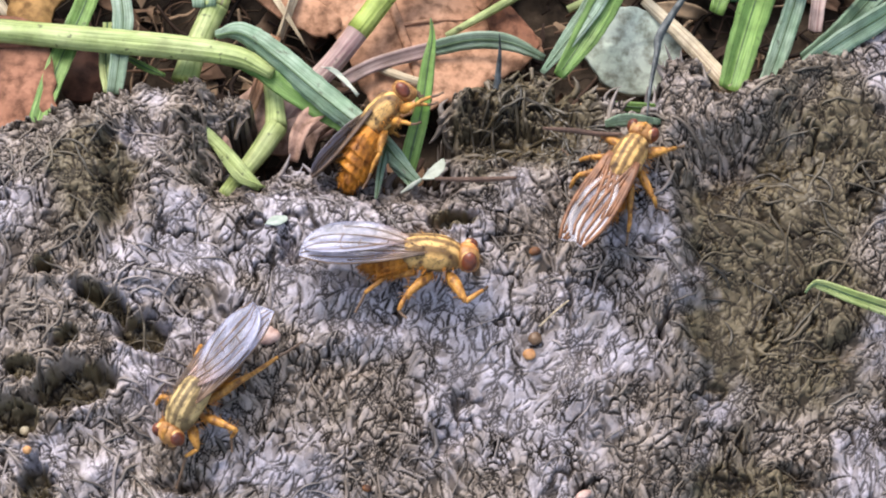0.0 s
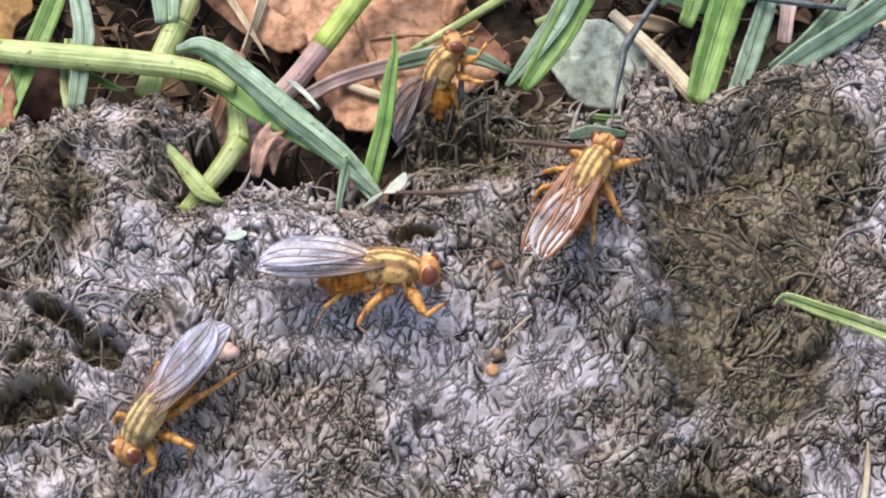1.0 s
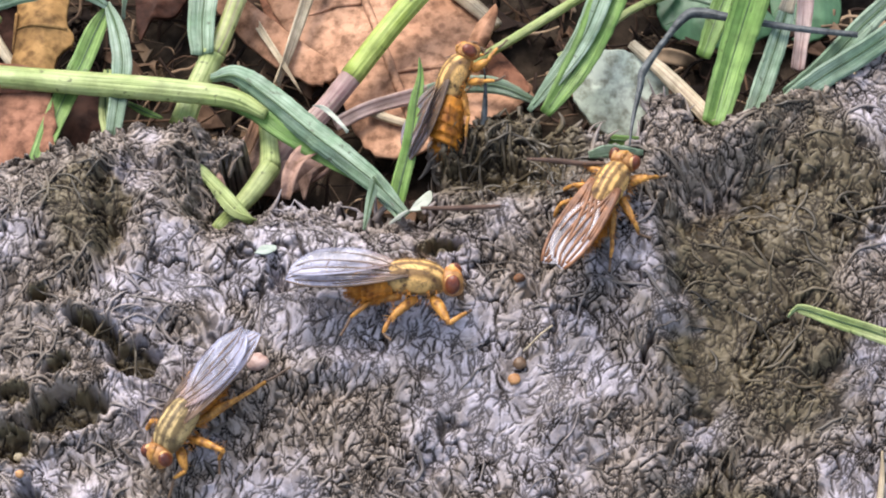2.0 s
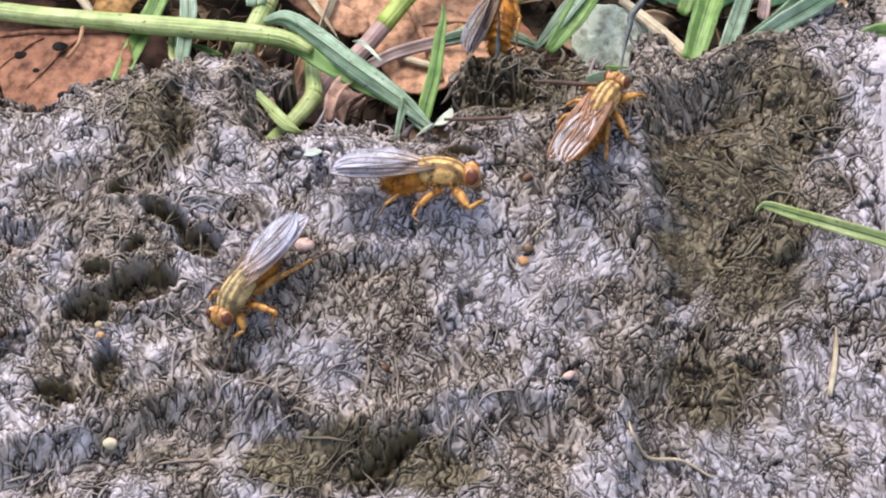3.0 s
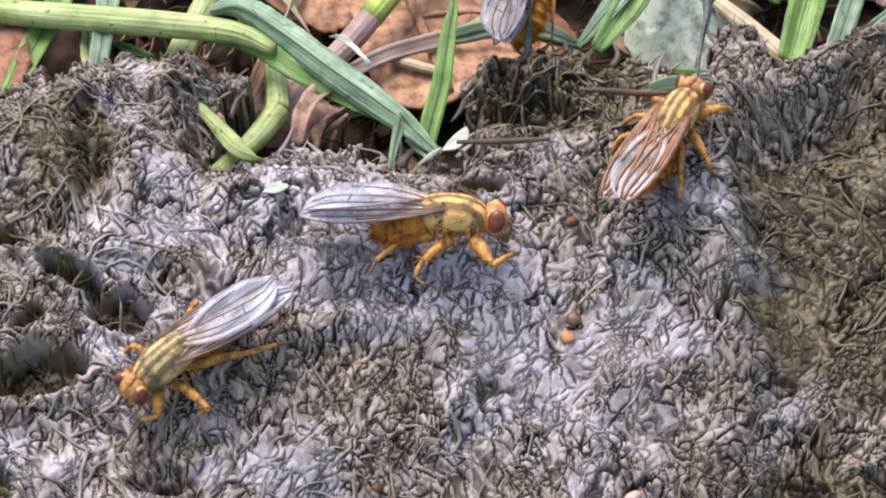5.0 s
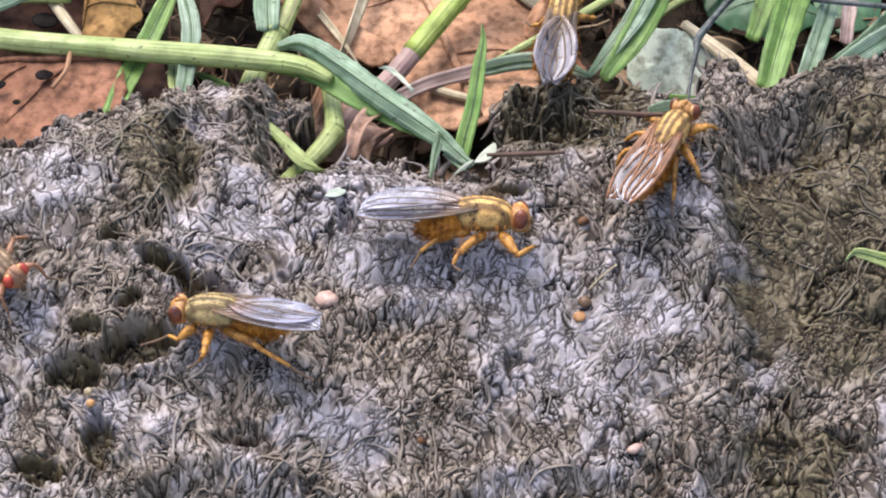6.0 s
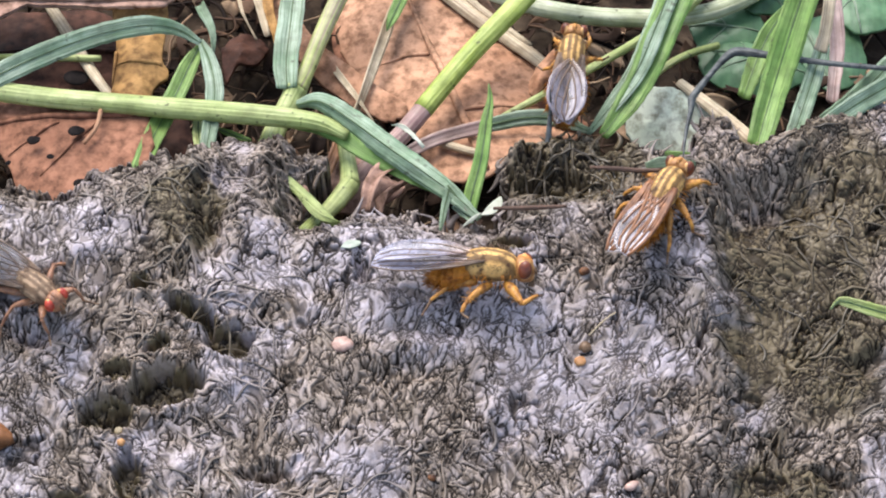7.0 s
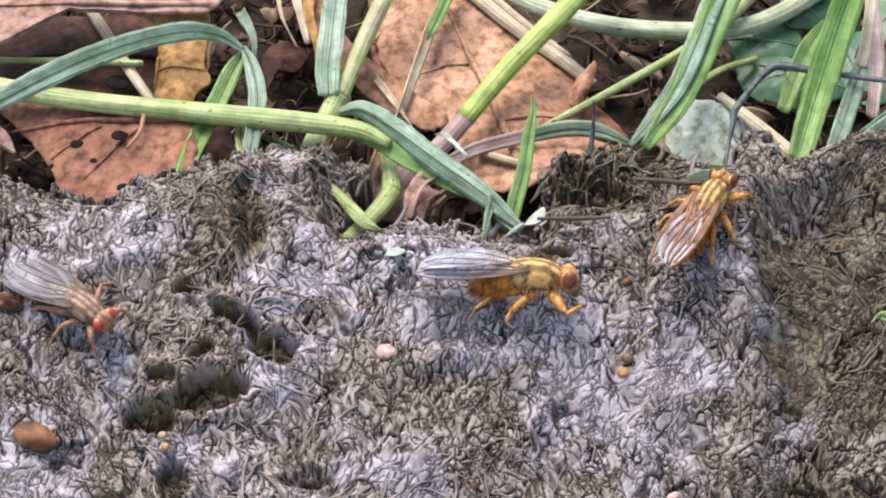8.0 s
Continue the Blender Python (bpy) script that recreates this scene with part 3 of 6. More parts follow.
def sheet_values(value, keep):
    """The values that belong to the points which sheet_grid keeps."""
    grown = keep.copy()
    cells = keep[:-1, :-1] | keep[:-1, 1:] | keep[1:, 1:] | keep[1:, :-1]
    for block in (np.s_[:-1, :-1], np.s_[:-1, 1:], np.s_[1:, 1:], np.s_[1:, :-1]):
        grown[block] |= cells
    return value[grown]


def ground_height(x, y):
    z = -0.36 * np.clip(6 - y, 0, 60)
    return z + np.exp(-np.hypot(x, y - 10) / 60) * (fbm(x * 0.25, y * 0.25, 71) * 2.0 + fbm(x * 1.1, y * 1.1, 75) * 1.0) - 0.6


def build_ground():
    xs, ys = lines_of(-45, 36, 0.5, 40000, 1.5), lines_of(0, 40, 0.5, 40000, 1.5)
    x, y = np.meshgrid(xs, ys)
    verts, faces = sheet_grid(xs, ys, ground_height(x, y), np.ones(x.shape, bool))
    tagged(link("ground", verts, faces, SOIL), "dark damp soil under the grass and fallen leaves", "ground", kind="structure")


FINE = 0.06  # the crust's grid where the camera passes


def build_pat():
    xs, ys = lines_of(-38, 27, FINE, 115), lines_of(-27, 17, FINE, 165)
    x, y = np.meshgrid(xs, ys)
    z, d = pat_smooth(x, y)
    c = coarse(x, y)
    lie, edge, tone, crack = np.full(x.shape, 0.5), np.ones(x.shape), np.full(x.shape, 0.5), np.zeros(x.shape)
    i, j = int(np.searchsorted(xs, -38 - FINE / 2)), int(np.searchsorted(ys, -27 - FINE / 2))
    mid_x, mid_y = np.arange(-38, 27, FINE), np.arange(-27, 17, FINE)
    box = np.s_[j:j + len(mid_y), i:i + len(mid_x)]
    lie[box], edge[box], tone[box] = strands(mid_x, mid_y, 13000, 77, 0.12, 0.26, 1.3, 0.6)
    crack[box] = strands(mid_x, mid_y, 15000, 78, 0.06, 0.105, 1.0, 0.8)[1]
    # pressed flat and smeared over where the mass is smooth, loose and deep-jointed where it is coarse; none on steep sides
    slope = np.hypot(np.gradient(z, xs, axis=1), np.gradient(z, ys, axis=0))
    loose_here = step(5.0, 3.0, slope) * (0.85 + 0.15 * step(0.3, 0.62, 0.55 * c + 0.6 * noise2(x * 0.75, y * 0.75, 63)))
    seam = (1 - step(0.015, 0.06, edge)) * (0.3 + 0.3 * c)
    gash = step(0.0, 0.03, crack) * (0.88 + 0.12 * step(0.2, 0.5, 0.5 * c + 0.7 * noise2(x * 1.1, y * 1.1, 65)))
    # also darkens the colour: groove shade beyond what the shallow relief gives
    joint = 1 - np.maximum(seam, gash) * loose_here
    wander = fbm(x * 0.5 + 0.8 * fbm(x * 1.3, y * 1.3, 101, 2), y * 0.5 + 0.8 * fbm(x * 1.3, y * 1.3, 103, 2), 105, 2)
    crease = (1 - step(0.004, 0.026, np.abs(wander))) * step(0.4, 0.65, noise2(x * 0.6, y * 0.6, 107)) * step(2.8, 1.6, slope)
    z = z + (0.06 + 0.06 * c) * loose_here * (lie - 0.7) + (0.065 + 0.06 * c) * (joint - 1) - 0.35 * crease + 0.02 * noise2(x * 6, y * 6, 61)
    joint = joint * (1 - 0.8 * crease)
    tone = 0.5 + (tone - 0.5) * loose_here
    foot = ground_height(x, y) - 0.8
    z = np.where(d > 0, z, foot + (z - foot) * step(-0.7, 0, d))
    pat = thing("cow_pat", "grey-brown fibrous cow pat with holes and a cracked rim on soil", "cow pat")
    keep = d > -0.9
    verts, faces = sheet_grid(xs, ys, z, keep)
    crust = part("crust", (verts, faces), DUNG, pat)
    loose = tagged(link("plant_fibre", *fibres(1100, 7, (-38, 28, -28, 17)), FIBRE, pat), "matted chewed plant fibres", kind="stuff")
    shreds = tagged(link("rim_shred", *rim_shreds(130, 9), DUNG, pat), "frayed dark strips along the rim", kind="stuff")
    curls = []
    for label, shape in (("tangled dark fibres in the rear bowl", tangle(80, (-2.0, 6.5, 3.0, 8.6), 61, 0.06, 0.14, 2.6)), ("loose fibres round the holes", tangle(60, (-28, -15, -13, -2), 62, 0.05, 0.1, 3.0)),
                         ("coarse fibres along the front ledge", tangle(70, (-32, 4, -23, -15), 63, 0.06, 0.13, 3.2)), ("coarse fibres along the curled rim", tangle(50, (-27, -15, 1, 7.5), 64, 0.06, 0.12, 2.6)),
                         ("coarse fibres on the far bank", tangle(60, (9, 25, -6, 11), 65, 0.06, 0.13, 2.8)), ("fine fibres across the crust", tangle(70, (-34, 24, -22, 2), 66, 0.03, 0.06, 3.0))):
        curls.append(tagged(link("curled_fibre", *shape, FIBRE, pat), label, kind="stuff"))
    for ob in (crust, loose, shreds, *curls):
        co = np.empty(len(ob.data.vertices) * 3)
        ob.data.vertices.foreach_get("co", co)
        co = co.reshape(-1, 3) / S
        ob.data.attributes.new("damp_shade", "FLOAT", "POINT").data.foreach_set("value", damp_and_shade(co[:, 0], co[:, 1]))
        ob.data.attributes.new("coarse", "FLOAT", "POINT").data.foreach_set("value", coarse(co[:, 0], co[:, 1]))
    # joint reaches the material as painted groove shade
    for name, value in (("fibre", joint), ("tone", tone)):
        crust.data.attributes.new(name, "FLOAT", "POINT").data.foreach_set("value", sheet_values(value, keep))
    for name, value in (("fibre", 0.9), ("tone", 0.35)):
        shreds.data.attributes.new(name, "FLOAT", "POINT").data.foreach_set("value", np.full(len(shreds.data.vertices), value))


def damp_and_shade(x, y):
    """Where the mass goes dark olive: still damp beyond the cleft, in the rear bowl and in the left fold; the shade of
    the bowl and the holes is put in as well.
    """
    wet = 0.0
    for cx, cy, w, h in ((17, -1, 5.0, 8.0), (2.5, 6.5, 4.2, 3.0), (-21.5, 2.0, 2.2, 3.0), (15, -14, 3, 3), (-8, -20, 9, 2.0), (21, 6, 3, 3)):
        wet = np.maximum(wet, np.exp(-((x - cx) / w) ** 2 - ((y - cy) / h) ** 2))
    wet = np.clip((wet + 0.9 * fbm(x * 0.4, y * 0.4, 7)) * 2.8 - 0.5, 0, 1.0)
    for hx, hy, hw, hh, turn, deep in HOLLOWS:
        if deep > 1.5 and hw * hh < 2.6:  # browner mass that the holes lay bare, with their shade put into the colour
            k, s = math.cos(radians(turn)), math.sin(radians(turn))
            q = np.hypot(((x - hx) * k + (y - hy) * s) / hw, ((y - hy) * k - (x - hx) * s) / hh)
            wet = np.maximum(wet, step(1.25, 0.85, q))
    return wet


def fibres(count, seed, box):
    """Short bent strands matted into the crust, lying the way the mass flowed."""
    rng = np.random.default_rng(seed)
    x, y = rng.uniform(box[0], box[1], count), rng.uniform(box[2], box[3], count)
    ok = (pat_side(x, y) > 0.15) & (coarse(x, y) + 0.25 > rng.random(count))
    x, y = x[ok], y[ok]
    n = len(x)
    way = flow(x, y) + rng.normal(0, 0.5, n)
    d0 = pat_side(x, y)
    along = np.arctan2(pat_side(x + 0.3, y) - d0, d0 - pat_side(x, y + 0.3))
    way = np.where((d0 < 2.2) & (y > -5), along + rng.normal(0, 0.2, n), way)
    long = rng.gamma(3.0, 0.36, n) + 0.4
    thick = 0.05 + 0.09 * rng.random(n) ** 1.6
    fine = rng.random(n) < 0.12
    thick, long = np.where(fine, 0.05, thick), np.where(fine, long * 1.8, long)
    bend = rng.normal(0, 0.9, n)
    ks = 6
    px, py, a = [x], [y], way.copy()
    for k in range(ks - 1):
        a = a + bend / ks + rng.normal(0, 0.3, n)
        z0, e = pat_smooth(px[-1], py[-1])[0], 0.12
        rise = (pat_smooth(px[-1] + e * np.cos(a), py[-1] + e * np.sin(a))[0] - z0) / e
        pace = long / (ks - 1) / np.sqrt(1 + rise**2)
        px.append(px[-1] + np.cos(a) * pace)
        py.append(py[-1] + np.sin(a) * pace)
    px, py = np.stack(px, 1), np.stack(py, 1)
    pz, d = pat_smooth(px, py)
    lift = rng.uniform(-0.06, 0.03, n)[:, None] + np.array([-0.06, -0.01, 0.01, 0.01, -0.01, -0.06])
    line = np.stack([px, py, pz + lift], -1)
    deep = sum(np.exp(-(((px - hx) / hw) ** 2 + ((py - hy) / hh) ** 2)) for hx, hy, hw, hh, _, much in HOLLOWS if much > 1.5 and hw * hh < 2.6)
    span = np.linspace(0, 1, ks)
    bridge = line[:, :1, 2] * (1 - span) + line[:, -1:, 2] * span
    crosses = (deep > 0.5).any(1) & (deep[:, 0] < 0.5) & (deep[:, -1] < 0.5)
    line[..., 2] = np.where(crosses[:, None], np.maximum(line[..., 2], bridge), line[..., 2])
    line = line[(d > 0).all(1)]
    thick = thick[(d > 0).all(1)]
    n = len(line)
    run = np.gradient(line, axis=1)
    run /= np.linalg.norm(run, axis=2, keepdims=True)
    side = np.cross(run, (0, 0, 1))
    side /= np.linalg.norm(side, axis=2, keepdims=True) + 1e-9
    top = np.cross(side, run)
    roll = rng.normal(0, 0.1, n)[:, None, None]
    side, top = side * np.cos(roll) + top * np.sin(roll), top * np.cos(roll) - side * np.sin(roll)
    taper = np.array([0.45, 0.9, 1.0, 1.0, 0.85, 0.35])[None, :, None] * thick[:, None, None]
    corners = [line + c * side * taper + s * 0.5 * top * taper for c, s in ((1, -0.2), (0.45, 1), (-0.55, 0.9), (-1, -0.3))]
    verts = np.stack(corners, 2).reshape(-1, 3)
    ring = [(i * 4 + j, i * 4 + (j + 1) % 4, (i + 1) * 4 + (j + 1) % 4, (i + 1) * 4 + j) for i in range(ks - 1) for j in range(4)]
    ring += [(3, 2, 1, 0), (20, 21, 22, 23)]
    faces = (np.arange(n)[:, None, None] * 24 + np.array(ring)[None]).reshape(-1, 4)
    return verts, faces


def rim_shreds(count, seed):
    """Frayed strips that stand out from the rear rim."""
    rng = np.random.default_rng(seed)
    line = np.array([p for p in OUTLINE if p[1] > 0 and -16 < p[0] < 14])
    verts, faces = [], []
    for k in range(count):
        i = rng.integers(0, len(line) - 1)
        u = rng.random()
        x, y = (line[i] * (1 - u) + line[i + 1] * u) + rng.normal(0, 0.35, 2)
        z = float(pat_smooth(np.array([x]), np.array([y]))[0][0]) - rng.uniform(0, 1.2)
        a, long, rise = rng.normal(1.4, 1.5), rng.uniform(0.4, 1.6), rng.normal(0.1, 0.45)
        t = np.linspace(-0.4, 1, 4)
        sway = rng.normal(0, 0.5)
        pts = np.stack([x + np.cos(a + sway * t) * long * t, y + np.sin(a + sway * t) * long * t, z + rise * long * t + 0.2 * rng.normal(0, 1) * t**2], -1)
        v, f, _ = tube(pts, np.array([0.2, 0.18, 0.11, 0.03]) * rng.uniform(0.5, 1.3), 4, 2, 0.4)
        n = sum(len(q) for q in verts)
        verts.append(v)
        faces += [tuple(j + n for j in q) for q in f]
    return np.concatenate(verts), faces


def tangle(count, box, seed, slim, stout, reach):
    """Long curled fibres lying loose over the crust."""
    rng = np.random.default_rng(seed)
    verts, faces, n = [], [], 0
    for k in range(count):
        x, y = rng.uniform(box[0], box[1]), rng.uniform(box[2], box[3])
        a = float(flow(np.array([x]), np.array([y]))[0]) + rng.normal(0, 0.6)
        pts, bend = [], rng.normal(0, 0.14)
        pace = reach * rng.uniform(0.5, 1.2) / 7
        for i in range(8):
            pts.append((x, y))
            a += bend + rng.normal(0, 0.16)
            x, y = x + pace * math.cos(a), y + pace * math.sin(a)
        pts = np.array(pts)
        if (pat_side(pts[:, 0], pts[:, 1]) < 0.2).any():
            continue
        z, _ = pat_smooth(pts[:, 0], pts[:, 1])
        r = rng.uniform(slim, stout)
        z = np.maximum(z, np.linspace(z[0], z[-1], 8) - 0.5) + r * 0.5 + np.array([-0.12, -0.04, 0, 0.03, 0.03, 0, -0.04, -0.12]) * rng.uniform(0.3, 1.6)
        v, f, _ = tube(np.c_[pts, z], r * np.array([0.5, 0.9, 1, 1, 1, 0.9, 0.7, 0.3]), 5, 2, 0.5)
        verts.append(v)
        faces += [tuple(j + n for j in q) for q in f]
        n += len(v)
    return np.concatenate(verts), faces


def laid(points, up=0.1):
    """Points laid onto the pat."""
    p = np.array(points, float)
    z, _ = pat_smooth(p[:, 0], p[:, 1])
    return np.c_[p[:, :2], z + up]


def on_pat(x, y, up=0.0):
    z, _ = pat_smooth(np.array([x]), np.array([y]))
    return float(z[0]) + up


build_ground()
build_pat()


# ---- litter and grass beyond the rim ----
def sheet(outline, bulge=0.6, thick=0.22, seed=0, uneven=0.5, steps=8):
    """A leaf blade from its edge: rings drawn in to the middle, cupped, uneven and with real thickness."""
    edge = smooth_line(list(outline) + [outline[0]], steps)[:-1]
    rng = np.random.default_rng(seed)
    mid = edge.mean(0)
    edge = edge + (edge - mid) * rng.normal(0, 0.012, (len(edge), 1))
    scale = np.array([1.0, 0.96, 0.88, 0.8, 0.72, 0.64, 0.56, 0.48, 0.4, 0.32, 0.24, 0.16, 0.08, 0.02])
    n = len(edge)
    top = mid + (edge - mid)[None] * scale[:, None, None]
    rise = bulge * (1 - scale**2)[:, None] + uneven * (fbm(top[..., 0] * 0.35, top[..., 1] * 0.35, seed + 5) + 0.35 * fbm(top[..., 0] * 1.3, top[..., 1] * 1.3, seed + 9, 2))
    top[..., 2] += rise
    low = top.copy()
    low[..., 2] -= thick
    verts = np.concatenate([low[::-1], top]).reshape(-1, 3)
    uv = (verts[:, :2] - mid[:2]) * 0.1
    return verts, rings(2 * len(scale), n), uv


def dry_leaf(label, outline, material, veins=(), bulge=0.6, seed=0, thick=0.22, uneven=0.5, category="leaf", name="dry_leaf", vein_material=None):
    leaf = thing(name, label, category)
    shape = sheet(outline, bulge, thick, seed, uneven)
    part("leaf_blade", shape, material, leaf)
    pts = shape[0][len(shape[0]) // 2:]
    for k, (a, b, r) in enumerate(veins):
        u = np.linspace(0, 1, 6)[:, None]
        line = np.array(a) * (1 - u) + np.array(b) * u
        near = [pts[np.argmin(((pts[:, :2] - q[:2]) ** 2).sum(1))][2] for q in line]
        line[:, 2] = np.array(near) + r * 0.3
        part("midrib" if k == 0 else "vein", tube(line, [r, r, r * 0.9, r * 0.7, r * 0.5, r * 0.3], 6, 2), vein_material or material, leaf)
    return leaf


def stem_thing(name, label, category, pieces):
    """One plant piece: a list of (part name, shape, material, label)."""
    ob = thing(name, label, category)
    for pname, shape, material, plabel in pieces:
        piece = part(pname, shape, material, ob, plabel)
        if pname in ("blade", "fold", "hanging_end") and len(shape[0]) > 28:
            mid = np.asarray(shape[0]).reshape(-1, 14, 3)[::2, 3]
            part("midrib", tube(mid, np.linspace(0.07, 0.03, len(mid)), 5, 2), MIDRIB, piece)
    return ob


def build_leaves():
    dry_leaf("orange-brown fallen leaf with black spots, partly under the pat", [(-40.4, 14.9, 5.0), (-35.6, 13.8, 5.5), (-31.1, 13.5, 6.0), (-25.7, 12.4, 6.0), (-24.3, 7.6, 6.0), (-24.7, 5.3, 5.6), (-28.3, 3.6, 5.2), (-31.7, 3.6, 5.0), (-34.0, 8.1, 5.0), (-36.9, 11.7, 5.0)],
             ORANGE_LEAF, [((-25.6, 11.2, 6.0), (-36.7, 10.7, 5.0), 0.28), ((-28.1, 10.6, 6.0), (-31.4, 6.3, 5.0), 0.14), ((-30.7, 10.5, 6.0), (-33.8, 8.3, 5.0), 0.12)], 0.5, 1)
    dry_leaf("pale pinkish dry leaf with a torn edge", [(-42.0, 22.9, 8.0), (-31.3, 23.3, 8.0), (-24.3, 22.5, 8.0), (-24.3, 19.9, 7.5), (-27.9, 19.5, 7.5), (-32.8, 19.6, 7.5), (-34.9, 19.5, 7.5), (-35.0, 18.7, 7.4), (-36.4, 18.3, 7.2), (-37.3, 17.6, 7.0), (-38.4, 16.4, 7.0), (-41.0, 15.8, 7.0)], PINK_LEAF,
             [((-24.5, 20.2, 7.5), (-40.0, 19.5, 7.5), 0.22)], 0.3, 2)
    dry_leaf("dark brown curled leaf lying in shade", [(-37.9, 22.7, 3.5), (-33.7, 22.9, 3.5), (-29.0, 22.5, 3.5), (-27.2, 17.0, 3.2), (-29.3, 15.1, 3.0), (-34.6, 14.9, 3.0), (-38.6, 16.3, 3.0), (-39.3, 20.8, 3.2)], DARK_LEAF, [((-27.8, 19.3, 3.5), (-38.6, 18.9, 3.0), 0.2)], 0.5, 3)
    dry_leaf("pale broken corner of a dry leaf", [(-39.9, 11.7, 4.6), (-37.5, 11.4, 4.6), (-36.4, 9.5, 4.4), (-37.5, 10.0, 4.3), (-39.7, 9.7, 4.3)], PINK_LEAF, (), 0.2, 4)
    dry_leaf("ochre strap-like dry leaf with rounded lobes", [(-28.8, 23.6, 6.2), (-25.7, 23.7, 6.2), (-24.6, 20.5, 6.2), (-24.6, 16.5, 6.0), (-24.1, 15.4, 5.8), (-24.1, 14.7, 5.8), (-25.0, 13.6, 5.6), (-25.2, 10.1, 5.3), (-26.6, 9.6, 5.2), (-27.7, 12.9, 5.4), (-27.6, 16.1, 5.8), (-28.3, 20.1, 6.0)], OCHRE,
             [((-24.5, 15.6, 6.0), (-27.7, 15.8, 6.0), 0.16), ((-27.7, 16.9, 6.0), (-27.7, 14.2, 5.6), 0.13)], 0.7, 5, uneven=0.3)
    dry_leaf("large tan fallen leaf, split and speckled", [(-14.7, 30.6, 1.5), (-8.7, 30.3, 2.0), (-4.6, 27.6, 2.0), (-1.4, 22.7, 2.0), (1.7, 16.5, 2.0), (3.6, 14.1, 2.2), (0.9, 11.5, 2.5), (-2.8, 9.4, 2.5), (-6.1, 9.6, 2.2), (-8.5, 14.1, 2.0), (-11.3, 18.0, 1.6), (-13.5, 22.3, 1.5)], TAN_LEAF,
             [((-3.1, 9.9, 2.5), (-10.2, 29.3, 1.8), 0.3), ((-5.9, 16.8, 2.0), (-2.2, 22.2, 2.0), 0.14), ((-7.2, 20.4, 2.0), (-11.4, 19.7, 2.0), 0.14), ((-5.1, 14.8, 2.0), (1.3, 15.8, 2.0), 0.14)], 0.7, 6, uneven=0.9)
    dry_leaf("red-brown dry leaf under the tan one", [(-14.7, 29.9, 1.0), (-9.9, 30.3, 1.4), (-8.9, 24.2, 1.4), (-9.4, 19.3, 1.4), (-11.3, 17.9, 1.2), (-13.8, 21.7, 1.0)], ORANGE_LEAF, (), 0.4, 7)
    dry_leaf("brown pointed leaf tip standing in the litter", [(1.3, 18.6, 5.0), (1.4, 17.9, 5.0), (0.9, 16.5, 4.0), (0.0, 15.6, 3.5), (-0.4, 16.4, 3.5), (0.1, 17.5, 4.2)], TAN_LEAF, (), 0.3, 8)
    dry_leaf("tan leaf scrap between stems", [(0.1, 18.0, 2.6), (1.7, 16.5, 2.6), (3.4, 14.0, 2.6), (2.4, 13.5, 2.6), (0.5, 14.7, 2.6)], ORANGE_LEAF, (), 0.3, 9)
    dry_leaf("pinkish crumpled leaf scrap", [(-14.3, 10.4, 2.0), (-12.1, 11.5, 2.0), (-9.4, 9.3, 2.4), (-8.3, 8.2, 2.8), (-10.0, 7.0, 2.2), (-11.9, 6.4, 2.0), (-13.8, 7.5, 2.0)], PINK_LEAF, (), 0.9, 10, uneven=1.2)
    dry_leaf("curled grey-pink leaf scrap", [(-10.2, 7.2, 2.5), (-9.0, 7.9, 3.2), (-7.9, 8.1, 3.6), (-9.3, 7.1, 3.0), (-9.8, 6.1, 2.4)], PINK_LEAF, (), 0.4, 11)
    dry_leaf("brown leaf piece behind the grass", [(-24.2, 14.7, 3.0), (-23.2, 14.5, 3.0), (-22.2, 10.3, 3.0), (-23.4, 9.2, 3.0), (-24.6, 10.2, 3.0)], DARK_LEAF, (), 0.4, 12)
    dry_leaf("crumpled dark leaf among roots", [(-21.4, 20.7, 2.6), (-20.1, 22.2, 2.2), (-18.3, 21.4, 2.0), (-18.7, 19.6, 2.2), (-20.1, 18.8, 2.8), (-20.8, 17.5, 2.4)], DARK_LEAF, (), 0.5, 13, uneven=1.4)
    dry_leaf("beige dry leaf strip", [(-20.0, 26.6, 3.0), (-18.6, 27.2, 3.0), (-16.1, 22.3, 3.0), (-12.4, 17.9, 2.8), (-8.5, 15.6, 2.6), (-9.6, 14.4, 2.5), (-12.7, 16.0, 2.6), (-16.0, 19.3, 2.8), (-18.0, 21.7, 3.0)], TAN_LEAF, (), 0.5, 14, uneven=1.0)
    dry_leaf("round grey-green weathered leaf behind the rim", [(6.0, 13.0, 3.0), (6.2, 14.4, 4.2), (7.3, 15.0, 5.0), (9.1, 15.1, 5.0), (10.9, 14.2, 4.6), (11.8, 13.2, 3.6), (11.3, 11.8, 2.6), (9.9, 11.0, 2.0), (7.6, 11.5, 2.0)], GREY_LEAF,
             (), 0.3, 15, uneven=0.25, thick=0.3)
